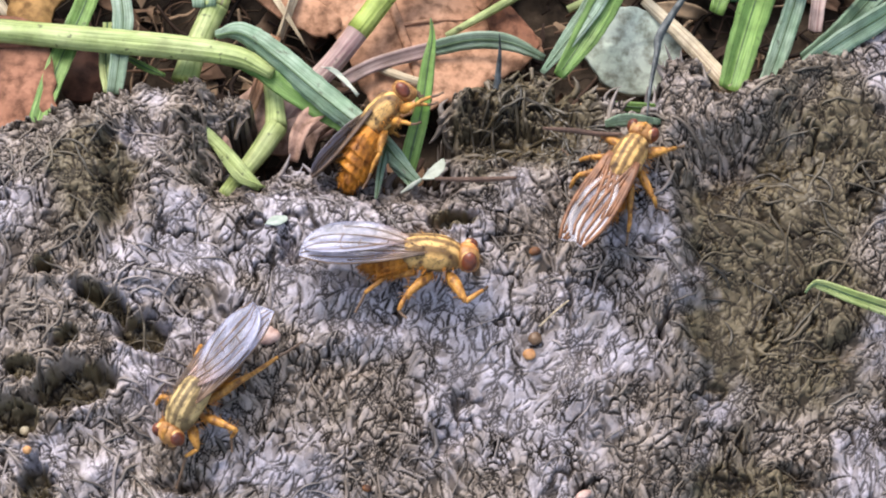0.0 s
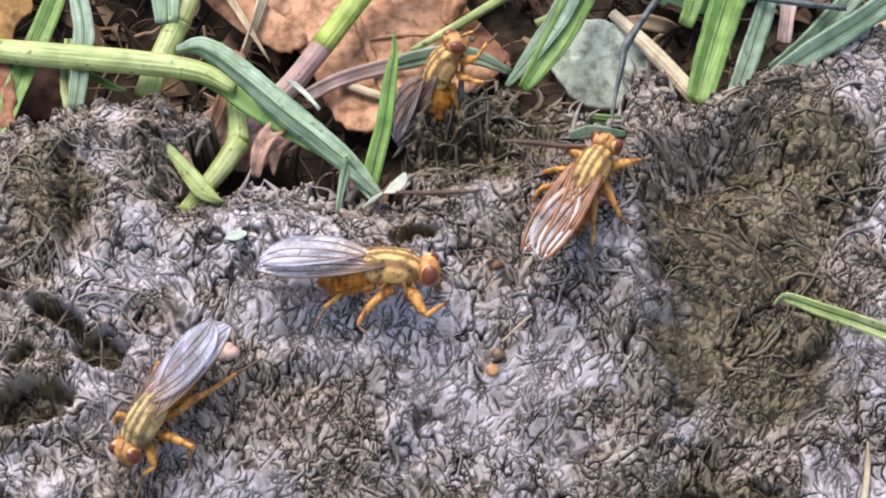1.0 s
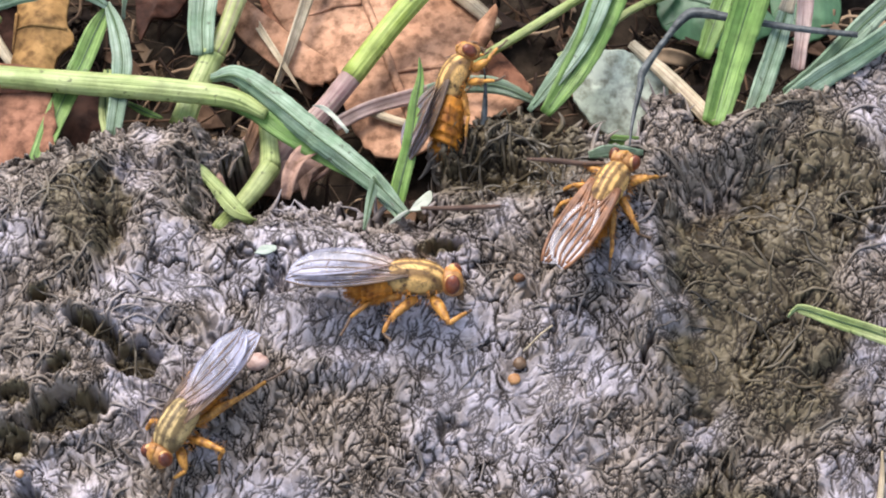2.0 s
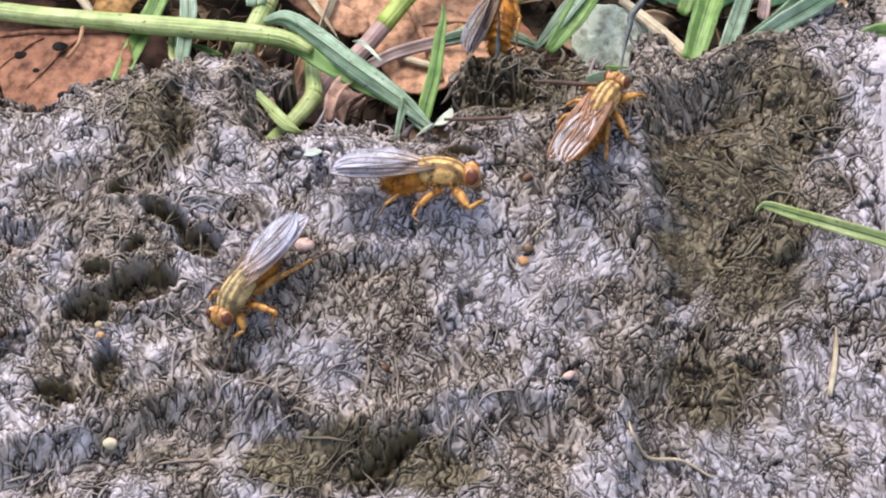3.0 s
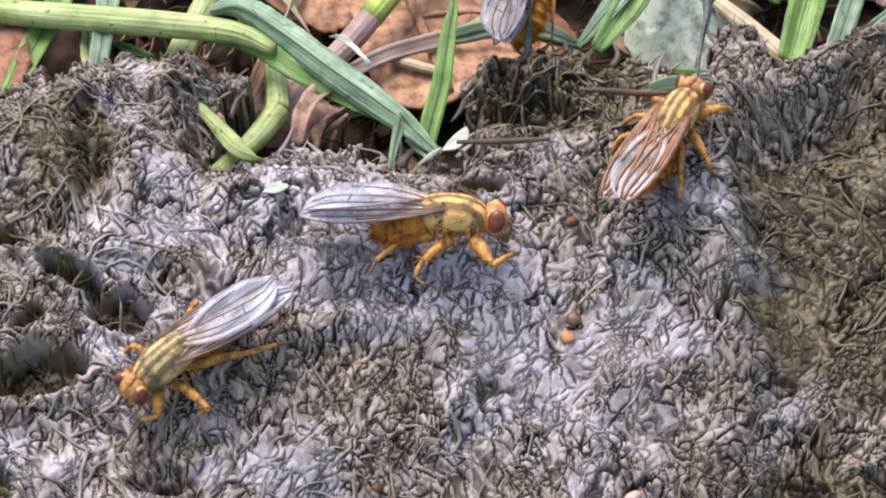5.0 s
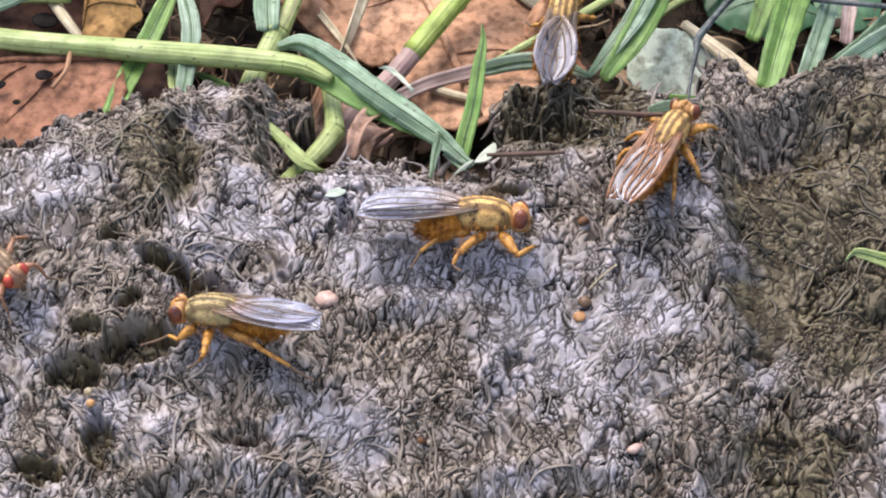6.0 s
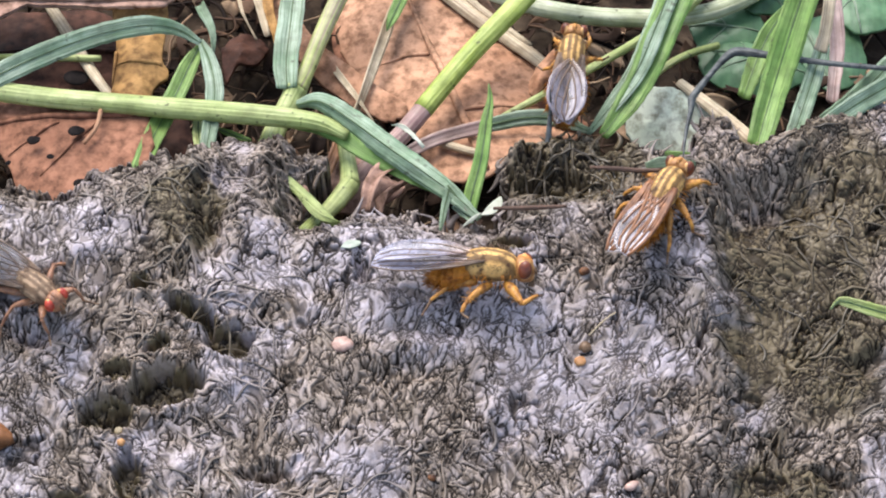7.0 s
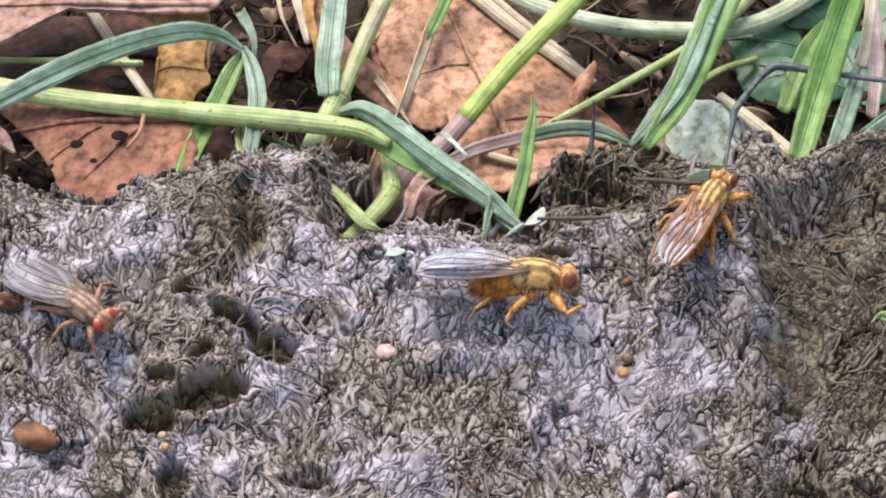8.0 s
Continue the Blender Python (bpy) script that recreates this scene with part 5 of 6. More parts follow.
def build_litter():
    """Rootlets and crumbs of dead leaf on the soil, too many to count."""
    rng = np.random.default_rng(5)
    verts, faces = [], []
    for k in range(1900):
        x, y = rng.uniform(-44, 34), rng.uniform(0, 32)
        z = float(ground_height(np.array([x]), np.array([y]))[0])
        a = rng.uniform(0, 6.28)
        if k % 5 == 0:
            r = rng.uniform(0.4, 1.8)
            f = np.sort(rng.uniform(0, 6.28, 6))
            rim = np.stack([x + np.cos(f) * r * rng.uniform(0.5, 1, 6), y + np.sin(f) * r * 0.7, z + 0.5 + rng.uniform(0, 0.8) + rng.normal(0, 0.35, 6)], -1)
            v, f, _ = sheet(rim, rng.normal(0.1, 0.3), 0.12, k, 0.8, 1)
        elif k % 7 == 1:
            long, w = rng.uniform(1.5, 4.5), rng.uniform(0.4, 1.1)
            u = np.linspace(-0.5, 0.5, 5)
            bow = rng.normal(0, 1.6)
            line = np.stack([x + np.cos(a) * long * u + bow * u * u, y + np.sin(a) * long * u - bow * u * u, z + 0.7 + rng.uniform(0, 1.4) + rng.normal(0, 0.5) * u * 2 - rng.uniform(0, 1.5) * u * u * 4], -1)
            v, f, _ = ribbon(line, w * np.array([0.3, 0.9, 1, 0.8, 0.2]), (0, -0.3, 1), rng.normal(0.2, 0.6), 0.08, rng.normal(0, 60), 3, 0.2, k)
        else:
            long = rng.gamma(3, 0.9) + 0.6
            u = np.linspace(-0.5, 0.5, 5)
            w = rng.normal(0, 0.9)
            line = np.stack([x + np.cos(a) * long * u - np.sin(a) * w * u * u * 3, y + np.sin(a) * long * u + np.cos(a) * w * u * u * 3,
                             z + 0.3 + rng.uniform(0, 1.3) + rng.normal(0, 0.4) * u * 3], -1) + rng.normal(0, 0.06, (5, 3))
            v, f, _ = tube(line, rng.uniform(0.03, 0.16) * np.array([0.6, 1, 0.9, 1, 0.5]), 4, 2, rng.uniform(0.3, 1))
        n = sum(len(q) for q in verts)
        verts.append(v)
        faces += [tuple(i + n for i in q) for q in f]
    m, t, b = shader("litter", 0.85, 0.1)
    g = t.nodes.new("ShaderNodeNewGeometry")
    c = ramp(t, g.outputs["Random Per Island"], ((0.0, (0.012, 0.008, 0.006)), (0.5, (0.05, 0.03, 0.021)), (0.8, (0.13, 0.075, 0.045)), (1.0, (0.42, 0.29, 0.18))))
    t.links.new(blend(t, 0.6, c, ramp(t, speckle(t, place(t), 1500), ((0.3, (0.4, 0.4, 0.4)), (0.7, (1.1, 1.1, 1.1)))), "MULTIPLY"), b.inputs["Base Color"])
    tagged(link("leaf_litter", np.concatenate(verts), faces, m), "dark rootlets and dead grass shreds on soil", "litter", kind="stuff")


build_leaves()
build_grass()
build_litter()


# ---- small things on the pat ----
def seed_thing(name, label, category, x, y, size, material, seed, turn=0.0, up=0.35, point=0.0):
    ob = thing(name, label, category)
    z = on_pat(x, y) + size[2] * up
    if size[0] > 0.8:
        v, f = lump(size, seed, 0.3, 26, 18)
        v = v * (1 + 0.05 * np.random.default_rng(seed).normal(0, 1, (len(v), 1)))
        part("kernel", moved((v, f), (x, y, z), turn), material, ob)
        return ob
    part("kernel", moved(lump(size, seed, 0.1 if size[0] < 0.8 else 0.26, 22, 14, point=point), (x, y, z), turn), material, ob)
    return ob


def build_bits():
    seed_thing("seed", "round pale pink seed stuck in the crust", "seed", -11.4, -6.4, (0.64, 0.56, 0.3), SEED_PALE, 3, 0, -0.35)
    seed_thing("seed", "small orange seed on the crust", "seed", 3.0, -6.9, (0.36, 0.33, 0.28), SEED_ORANGE, 4, 0, 0.0)
    seed_thing("seed", "dark shrivelled seed beside the orange one", "seed", 3.3, -6.1, (0.36, 0.36, 0.3), TARSUS, 14)
    seed_thing("seed", "tiny cream husk on the crust", "seed", 6.1, -14.1, (0.5, 0.26, 0.25), SEED_PALE, 5, 30)
    seed_thing("grit", "rounded pale grit grain in a hollow", "grit", -23.2, -19.3, (0.46, 0.44, 0.42), STONE, 6, 0, 0.8)
    seed_thing("seed_husk", "large glossy brown seed husk half sunk in the crust", "seed husk", -31.9, -12.7, (1.45, 0.95, 0.75), SEED_BROWN, 7, -28, 0.3)
    seed_thing("seed_husk", "small reddish seed husk on the crust", "seed husk", -34.3, -5.0, (0.85, 0.55, 0.5), SEED_BROWN, 8, 10)
    seed_thing("seed", "tiny orange seed in the crust", "seed", -24.2, -12.9, (0.24, 0.22, 0.22), SEED_ORANGE, 9)
    seed_thing("seed", "reddish speck of seed in the crust", "seed", -5.7, -14.2, (0.26, 0.2, 0.22), SEED_BROWN, 10)
    seed_thing("seed", "dull red seed near the striped fly", "seed", 3.2, -1.6, (0.32, 0.26, 0.26), SEED_BROWN, 12)
    seed_thing("grit", "pale grit grain in the crust", "grit", -24.6, -11.4, (0.3, 0.26, 0.25), STONE, 13)
    stem_thing("straw", "short pale straw piece lying on the crust", "straw", [("stalk", tube(laid([(23.6, -9.1, 0.3), (23.6, -10.4, -0.1), (23.4, -12.0, -0.7), (23.1, -13.6, -1.2)], 0.12), [0.06, 0.16, 0.2, 0.17], 8, 4, 0.6), STRAW, "")])
    stem_thing("straw", "thin curved grey straw lying on the crust", "straw", [("stalk", tube(laid([(10.0, -16.4, 0.6), (10.3, -17.4, 0.2), (11.3, -18.0, -0.3), (13.4, -18.1, -2.2), (15.5, -19.1, -2.9)], 0.14), [0.07, 0.1, 0.11, 0.11, 0.08], 8), STRAW, "")])
    stem_thing("straw", "brown straw across the rear hollow", "straw", [("stalk", tube([(3.5, 5.0, 8.6), (5.1, 4.9, 8.6), (6.6, 4.6, 8.8), (7.9, 4.5, 9.0)], [0.08, 0.16, 0.15, 0.1], 8), DARK_STRAW, "")])
    stem_thing("straw", "dark straw along the edge of the bay", "straw", [("stalk", tube([(-2.4, 1.9, 8.2), (-0.2, 1.8, 8.4), (2.1, 1.9, 8.5)], [0.1, 0.16, 0.1], 8), DARK_STRAW, "")])
    stem_thing("straw", "fine fibre standing out of the crust", "straw", [("stalk", tube([(5.1, -4.2, 5.8), (4.4, -4.9, 5.9), (3.5, -5.6, 5.3)], 0.06, 6), STRAW, "")])
    stem_thing("leaf_chip", "white papery leaf chip caught on the rim", "leaf chip", [("chip", sheet([(-3.2, 2.7, 6.6), (-2.7, 3.2, 7.0), (-2.0, 3.7, 7.2), (-1.9, 3.2, 7.0), (-2.4, 2.7, 6.8)], 0.05, 0.12, 2, 0.1), WHITE_CHIP, "")])
    stem_thing("leaf_chip", "thin white stalk shred by the rim", "leaf chip", [("chip", ribbon([(-4.3, 1.9, 6.4), (-3.7, 2.2, 6.8), (-3.2, 2.5, 7.0)], [0.1, 0.25, 0.1], CAMWARD, 0.2, 0.08), WHITE_CHIP, "")])
    stem_thing("leaf_chip", "pale green leaf scrap pressed on the crust", "leaf chip", [("chip", sheet(laid([(-11.7, -0.7, 7.3), (-11.3, -0.3, 7.4), (-10.6, -0.2, 7.5), (-10.5, -0.5, 7.4), (-11.0, -0.8, 7.3)], 0.12), 0.05, 0.08, 3, 0.05), SCRAP, "")])
    stem_thing("leaf_chip", "torn white membrane on the wilted blade", "leaf chip", [
        ("shred", ribbon([(-9.0, 9.2, 7.6), (-8.3, 8.8, 7.9), (-7.5, 8.1, 7.7), (-6.9, 7.5, 7.4)], [0.06, 0.3, 0.24, 0.06], CAMWARD, 0.4, 0.08, 40, 6, 0.3, 5), WHITE_CHIP, "")])
    stem_thing("leaf_scrap", "curled pale pink leaf scrap in the bay", "leaf scrap", [
        ("curl", ribbon([(-10.6, 4.9, 4.2), (-10.3, 6.1, 5.0), (-9.6, 7.1, 5.5), (-8.4, 7.8, 5.4), (-7.5, 8.0, 4.9)], [0.5, 1.0, 1.1, 0.8, 0.2], CAMWARD, 0.9, 0.14, 50, 6, 0.3, 6), PINK_LEAF, "")])
    stem_thing("leaf_scrap", "small torn pink leaf flake beside the bent stem", "leaf scrap", [
        ("flake", sheet([(-16.2, 3.9, 5.4), (-15.2, 4.9, 5.8), (-14.4, 5.6, 5.6), (-14.0, 4.6, 5.2), (-14.8, 3.4, 5.0)], 0.3, 0.12, 42, 0.9), PINK_LEAF, "")])
    stem_thing("straw", "thin upright black spike on the bowl's rim", "straw", [("stalk", tube([(0.9, 8.2, 7.0), (1.0, 9.0, 8.2), (1.05, 9.6, 9.4), (1.0, 10.0, 10.3)], [0.22, 0.16, 0.08, 0.03], 6), BLACK_TWIG, "")])
    stem_thing("crumb", "small pink crumb at the rim beside the spotted leaf", "crumb", [("kernel", moved(lump((0.4, 0.3, 0.35), 44, 0.2), (-28.3, 4.6, 6.3)), SEED_PALE, "")])
    for k, (at, r) in enumerate(((((-32.0, 8.6, 6.4)), 0.42), (((-30.8, 7.4, 6.2)), 0.24), (((-28.7, 5.4, 6.0)), 0.38), (((-29.3, 9.2, 6.7)), 0.5), (((-30.5, 16.1, 4.3)), 0.8), (((-33.5, 7.1, 5.9)), 0.2))):
        stem_thing("fungus_spot", "black fungus pustule on a fallen leaf", "fungus", [("cap", moved(lump((r, r * 0.9, r * 0.25), 30 + k, 0.15), at), SPOT, "")])


build_bits()


# ---- dung flies ----
def body(profile, sides=18, wobble=0.0, seed=0):
    """A body turned about x: rows of x, centre height, half width, half height."""
    p = smooth_line(profile, 5)
    a = np.linspace(0, 2 * np.pi, sides, endpoint=False)
    rng = np.random.default_rng(seed)
    k = 1 + wobble * rng.normal(0, 1, (len(p), sides))
    w, h = np.maximum(p[:, 2:3], 0.03), np.maximum(p[:, 3:4], 0.03)
    verts = np.stack([p[:, 0:1] + 0 * a, np.cos(a) * w * k, p[:, 1:2] + np.sin(a) * h * k], -1)
    return verts.reshape(-1, 3), rings(len(p), sides)


def ball(at, half, cols=16, rows=11):
    f = np.linspace(0.06, np.pi - 0.06, rows)[:, None]
    a = np.linspace(0, 2 * np.pi, cols, endpoint=False)[None]
    verts = np.stack([np.sin(f) * np.cos(a), np.sin(f) * np.sin(a), -np.cos(f) + 0 * a], -1) * half + np.asarray(at)
    return verts.reshape(-1, 3), rings(rows, cols)


def bristles(roots, ways, long, thick, seed, droop=0.3):
    """Fine tapering hairs from roots along ways."""
    rng = np.random.default_rng(seed)
    verts, faces = [], []
    for r, w in zip(roots, ways):
        w = w + rng.normal(0, 0.3, 3)
        w = w / np.linalg.norm(w)
        s = np.cross(w, (0.3, 0.5, 0.8))
        s /= np.linalg.norm(s)
        q = np.cross(w, s)
        reach = long * rng.uniform(0.5, 1.2)
        mid = r + w * reach * 0.5
        tip = r + w * reach + np.array([-droop * reach, 0, -0.15 * reach])
        n = len(verts)
        for c, rad in ((r, thick), (mid, thick * 0.7)):
            verts += [c + rad * s, c + rad * (-0.5 * s + 0.87 * q), c + rad * (-0.5 * s - 0.87 * q)]
        verts.append(tip)
        faces += [(n + i, n + (i + 1) % 3, n + 3 + (i + 1) % 3, n + 3 + i) for i in range(3)]
        faces += [(n + 3 + i, n + 3 + (i + 1) % 3, n + 6) for i in range(3)]
    return np.array(verts), faces


def wing_place(t, f, long, wide):
    """A place on the wing: t from hinge to tip, f from the trailing (0) to the leading edge (1)."""
    close = np.sqrt(np.clip(1 - (np.clip(t - 0.66, 0, 1) / 0.341) ** 2, 0, 1))
    lead = (0.12 + wide * 0.2 * np.sin(np.pi * 0.85 * t)) * close
    trail = -wide * 0.8 * np.sin(np.pi / 2 * np.clip(t / 0.55, 0, 1)) ** 0.8 * close
    ripple = 0.05 * np.sin(f * 15) * np.clip(np.sin(np.pi * t), 0, 1) ** 0.5 + 0.16 * np.sin(np.pi * t) * (1 - f) * -0.6
    return np.stack([-t * long, trail + (lead - trail) * f, ripple], -1)


def wing_shape(long, wide, n=26, m=15):
    t, f = np.meshgrid(np.linspace(0, 1, n), np.linspace(0, 1, m), indexing="ij")
    top = wing_place(t, f, long, wide)
    low = top.copy()
    low[..., 2] -= 0.018
    i = np.arange(n * m).reshape(n, m)
    quads = np.stack([i[:-1, :-1], i[:-1, 1:], i[1:, 1:], i[1:, :-1]], -1).reshape(-1, 4)
    edge = np.r_[i[0], i[1:, -1], i[-1, -2::-1], i[-2:0:-1, 0]]
    rim = [(a, b, b + n * m, a + n * m) for a, b in zip(edge, np.roll(edge, -1))]
    return np.concatenate([top, low]).reshape(-1, 3), [*map(tuple, quads[:, ::-1]), *map(tuple, quads + n * m), *rim]


WING_VEINS = ((1.0, 1.0, 0.02, 0.99, 0.055), (0.92, 0.93, 0.02, 0.62, 0.05), (0.86, 0.84, 0.02, 0.93, 0.045), (0.74, 0.64, 0.02, 0.985, 0.045),
              (0.62, 0.44, 0.03, 0.98, 0.042), (0.45, 0.22, 0.03, 0.93, 0.04), (0.25, 0.06, 0.04, 0.66, 0.032))
CROSS_VEINS = ((0.52, 0.45, 0.67), (0.66, 0.27, 0.52), (0.3, 0.4, 0.58))


def build_wing(fly, side, spread, lift, tilt, film, vein, long=7.0, wide=2.6, bold=1.0):
    """One wing: its film, with the veins as raised threads. spread: degrees out from straight back."""
    flip = np.array([1, side, 1])
    turn = np.array(pose(0, 0, 0, tilt * side, lift, -spread * side).to_3x3())
    hinge = np.array((-0.15, 0.8 * side, 2.98))

    def put(points):
        return (np.asarray(points) * flip) @ turn.T + hinge

    verts, faces = wing_shape(long, wide)
    wing = part("wing", (put(verts), faces), film, fly)
    for f0, f1, t0, t1, r in WING_VEINS:
        t = np.linspace(t0, t1, 10)
        part("vein", tube(put(wing_place(t, f0 + (f1 - f0) * t, long, wide)), np.linspace(r * 1.3, r * 0.8, 10) * bold, 5, 1), vein, wing)
    for t, a, b in CROSS_VEINS:
        f = np.linspace(a, b, 4)
        part("vein", tube(put(wing_place(np.full(4, t) + (f - a) * 0.12, f, long, wide)), [0.035] * 4, 5, 1), VEIN, wing)
    return wing


HIPS = ((0.95, 0.5, 1.35), (0.1, 0.58, 1.3), (-0.75, 0.5, 1.35))
LEGS = (((2.1, 1.75, 1.75), (2.7, 1.9, 0.45), (3.3, 2.2, 0.08)),
        ((-0.6, 2.3, 1.9), (-0.9, 3.4, 0.5), (-0.4, 4.3, 0.08)),
        ((-3.0, 1.5, 1.9), (-4.3, 2.3, 0.5), (-5.3, 2.9, 0.08)))


def build_leg(fly, side, which, joints, femur, shin, seed):
    hip = np.array(HIPS[which]) * (1, side, 1)
    knee, ankle, toe = (np.array(j, float) * (1, side, 1) for j in joints)
    fat = (0.31, 0.26, 0.28)[which]
    u = np.linspace(0, 1, 6)[:, None]
    line = hip * (1 - u) + knee * u + np.array((0, 0, 0.12)) * np.sin(np.pi * u)
    leg = part("leg", tube(line, [0.17, fat, fat * 1.08, fat * 0.95, fat * 0.7, 0.14], 10, 2), femur, fly)
    rng = np.random.default_rng(seed)
    at = rng.uniform(0.05, 0.98, 60)
    roots = [hip * (1 - q) + knee * q + np.array((0, 0, 0.1)) for q in at]
    part("hair", bristles(roots, rng.normal(0, 1, (60, 3)) + (-0.4, 0, -0.1), 0.6, 0.024, seed, 0.1), femur, leg)
    mid = (knee + ankle) / 2 + np.array((0, 0.05 * side, 0.06))
    part("tibia", tube([knee, mid, ankle], [0.13, 0.14, 0.1], 8, 4), shin, leg)
    bendy = (ankle + toe) / 2 + np.array((0, 0.0, -0.06))
    part("foot", tube([ankle, bendy, toe, toe + (toe - ankle) * 0.12 - (0, 0, 0.03)], [0.1, 0.085, 0.07, 0.1], 7, 4), TARSUS, leg)


def build_fly(label, back, fur, femur, shin, eye, face, film, vein, wings, legs=None, plump=1.0, seed=0, lean=0.0, wide_wing=2.6, pale_scut=True, long_wing=7.0, bold=1.0, tail=2.7, size=0.95):
    """wings: spread, lift, tilt for the left and the right one; legs: joints that differ, by (side, pair); lean: the abdomen's droop in degrees."""
    fly = thing("dung_fly", label, "fly", "flies on the pat")
    rng = np.random.default_rng(seed)
    part("thorax", body(((-1.8, 2.25, 0.3, 0.35), (-1.5, 2.3, 0.78, 0.8), (-0.9, 2.35, 0.98, 0.98), (0.0, 2.35, 1.04, 1.04), (0.8, 2.3, 0.97, 0.97), (1.4, 2.2, 0.74, 0.78), (1.75, 2.1, 0.4, 0.45)), 20, 0.012, seed), back, fly)
    part("scutellum", moved(lump((0.5, 0.55, 0.22), seed + 1, 0.05), (-1.7, 0, 2.7), 0, 0, -12), back, fly)
    # abdomen of six overlapping rings
    rows = []
    for k in range(6):
        u = k / 5.5
        r = (0.62 + 0.5 * math.sin(math.pi * (0.2 + 0.72 * u))) * (1 if k < 5 else 0.8)
        x = -1.2 - tail * u
        drop = math.tan(radians(lean)) * (1.2 + x) * -1
        z = 1.95 - 0.38 * u - drop * u
        rows += [(x, z, 0.93 * r * plump, 0.74 * r * plump), (x - 0.13 * tail, z - 0.03, 1.0 * r * plump, 0.8 * r * plump)]
    x, z = rows[-1][:2]
    rows += [(x - 0.35, z - 0.05, 0.38 * plump, 0.34 * plump), (x - 0.5, z - 0.1, 0.1, 0.1)]
    hull = body(rows, 18, 0.01, seed + 2)
    part("abdomen", hull, fur, fly)
    v = hull[0]
    pick = v[rng.choice(np.arange(18, len(v) - 20), 700)]
    part("abdomen_hair", bristles(pick, (pick - (0, 0, 1.6)) * (0, 1, 1) + (-0.9, 0, 0), 0.42, 0.026, seed + 3), fur, fly)
    a = rng.uniform(-0.4, np.pi + 0.4, 90)
    q = np.stack([rng.uniform(-1.4, 1.5, 90), np.cos(a) * 1.12, 2.3 + np.sin(a) * 1.12], -1)
    q[:, 1:] = (q[:, 1:] - (0, 2.3)) * np.sqrt(np.clip(1.04 - (q[:, :1] / 1.9) ** 2, 0.1, 1)) + (0, 2.3)
    part("thorax_hair", bristles(q, (q - (0, 0, 2.3)) * (0, 1, 1) + (-0.8, 0, 0.2), 0.55, 0.02, seed + 4), VEIN, fly)
    low = q[np.abs(q[:, 1]) > 0.3] * (1, 1.0, 1)
    low = np.stack([low[:, 0], np.sign(low[:, 1]) * 0.95, rng.uniform(1.3, 2.1, len(low))], -1)
    part("side_hair", bristles(low, (low - (0, 0, 2.0)) * (0, 1, 1), 0.6, 0.024, seed + 5, 0.1), fur, fly)
    # head
    head = part("head", body(((1.7, 2.1, 0.45, 0.45), (1.95, 2.1, 0.92, 0.85), (2.35, 2.05, 1.02, 0.95), (2.75, 2.0, 0.85, 0.88), (3.02, 1.88, 0.5, 0.62), (3.14, 1.8, 0.18, 0.25)), 18, 0.008, seed + 6), face, fly)
    for s in (1, -1):
        part("eye_rim", moved(ball((0, 0, 0), (0.57, 0.36, 0.75)), (2.4, 0.72 * s, 2.2), 14 * s, 0, 8), EYE_RIM, head)
        part("eye", moved(ball((0, 0, 0), (0.52, 0.44, 0.7)), (2.46, 0.79 * s, 2.26), 14 * s, 0, 8), eye, head)
        part("antenna", tube([(2.98, 0.14 * s, 2.15), (3.2, 0.2 * s, 2.0), (3.28, 0.22 * s, 1.66)], [0.07, 0.1, 0.06], 6, 3), TARSUS, head)
    part("mouth", tube([(2.85, 0, 1.35), (2.95, 0, 1.05), (2.9, 0, 0.8)], [0.3, 0.22, 0.26], 8, 3), TARSUS, head)
    part("brow", tube([(2.0, 0, 2.93), (2.5, 0, 2.9), (2.95, 0, 2.5)], [0.16, 0.24, 0.14], 8, 4), plain_material("orange_brow", (0.5, 0.16, 0.03), (0.7, 0.3, 0.08), 2000) if seed == 1 else femur, head)
    for ob in (head, *head.children):
        co = np.empty(len(ob.data.vertices) * 3)
        ob.data.vertices.foreach_get("co", co)
        co = (co.reshape(-1, 3) / S - (1.75, 0, 2.05)) * 0.86 + (1.5, 0, 2.1)
        ob.data.vertices.foreach_set("co", (co * S).ravel())
    for s, (spread, lift, tilt) in zip((1, -1), wings):
        build_wing(fly, s, spread, lift, tilt, film, vein, long_wing, wide_wing, bold)
    for w in range(3):
        for s in (1, -1):
            joints = (legs or {}).get((s, w)) or [tuple(np.array(j) + rng.normal(0, 0.14, 3) * (1, 1, 0.2)) for j in LEGS[w]]
            build_leg(fly, s, w, joints, femur, shin, seed * 10 + w * 2 + (s > 0))
    fly.scale = (size,) * 3
    for ob in fly.children:
        if ob.name.split(".")[0].endswith("hair"):
            tagged(ob, kind="stuff")
    return fly


def at_rest(fly, x, y, z, rx, ry, rz):
    m = pose(x * S, y * S, z * S, rx, ry, rz)
    fly.location, fly.rotation_euler = m.translation, m.to_euler()
    return fly


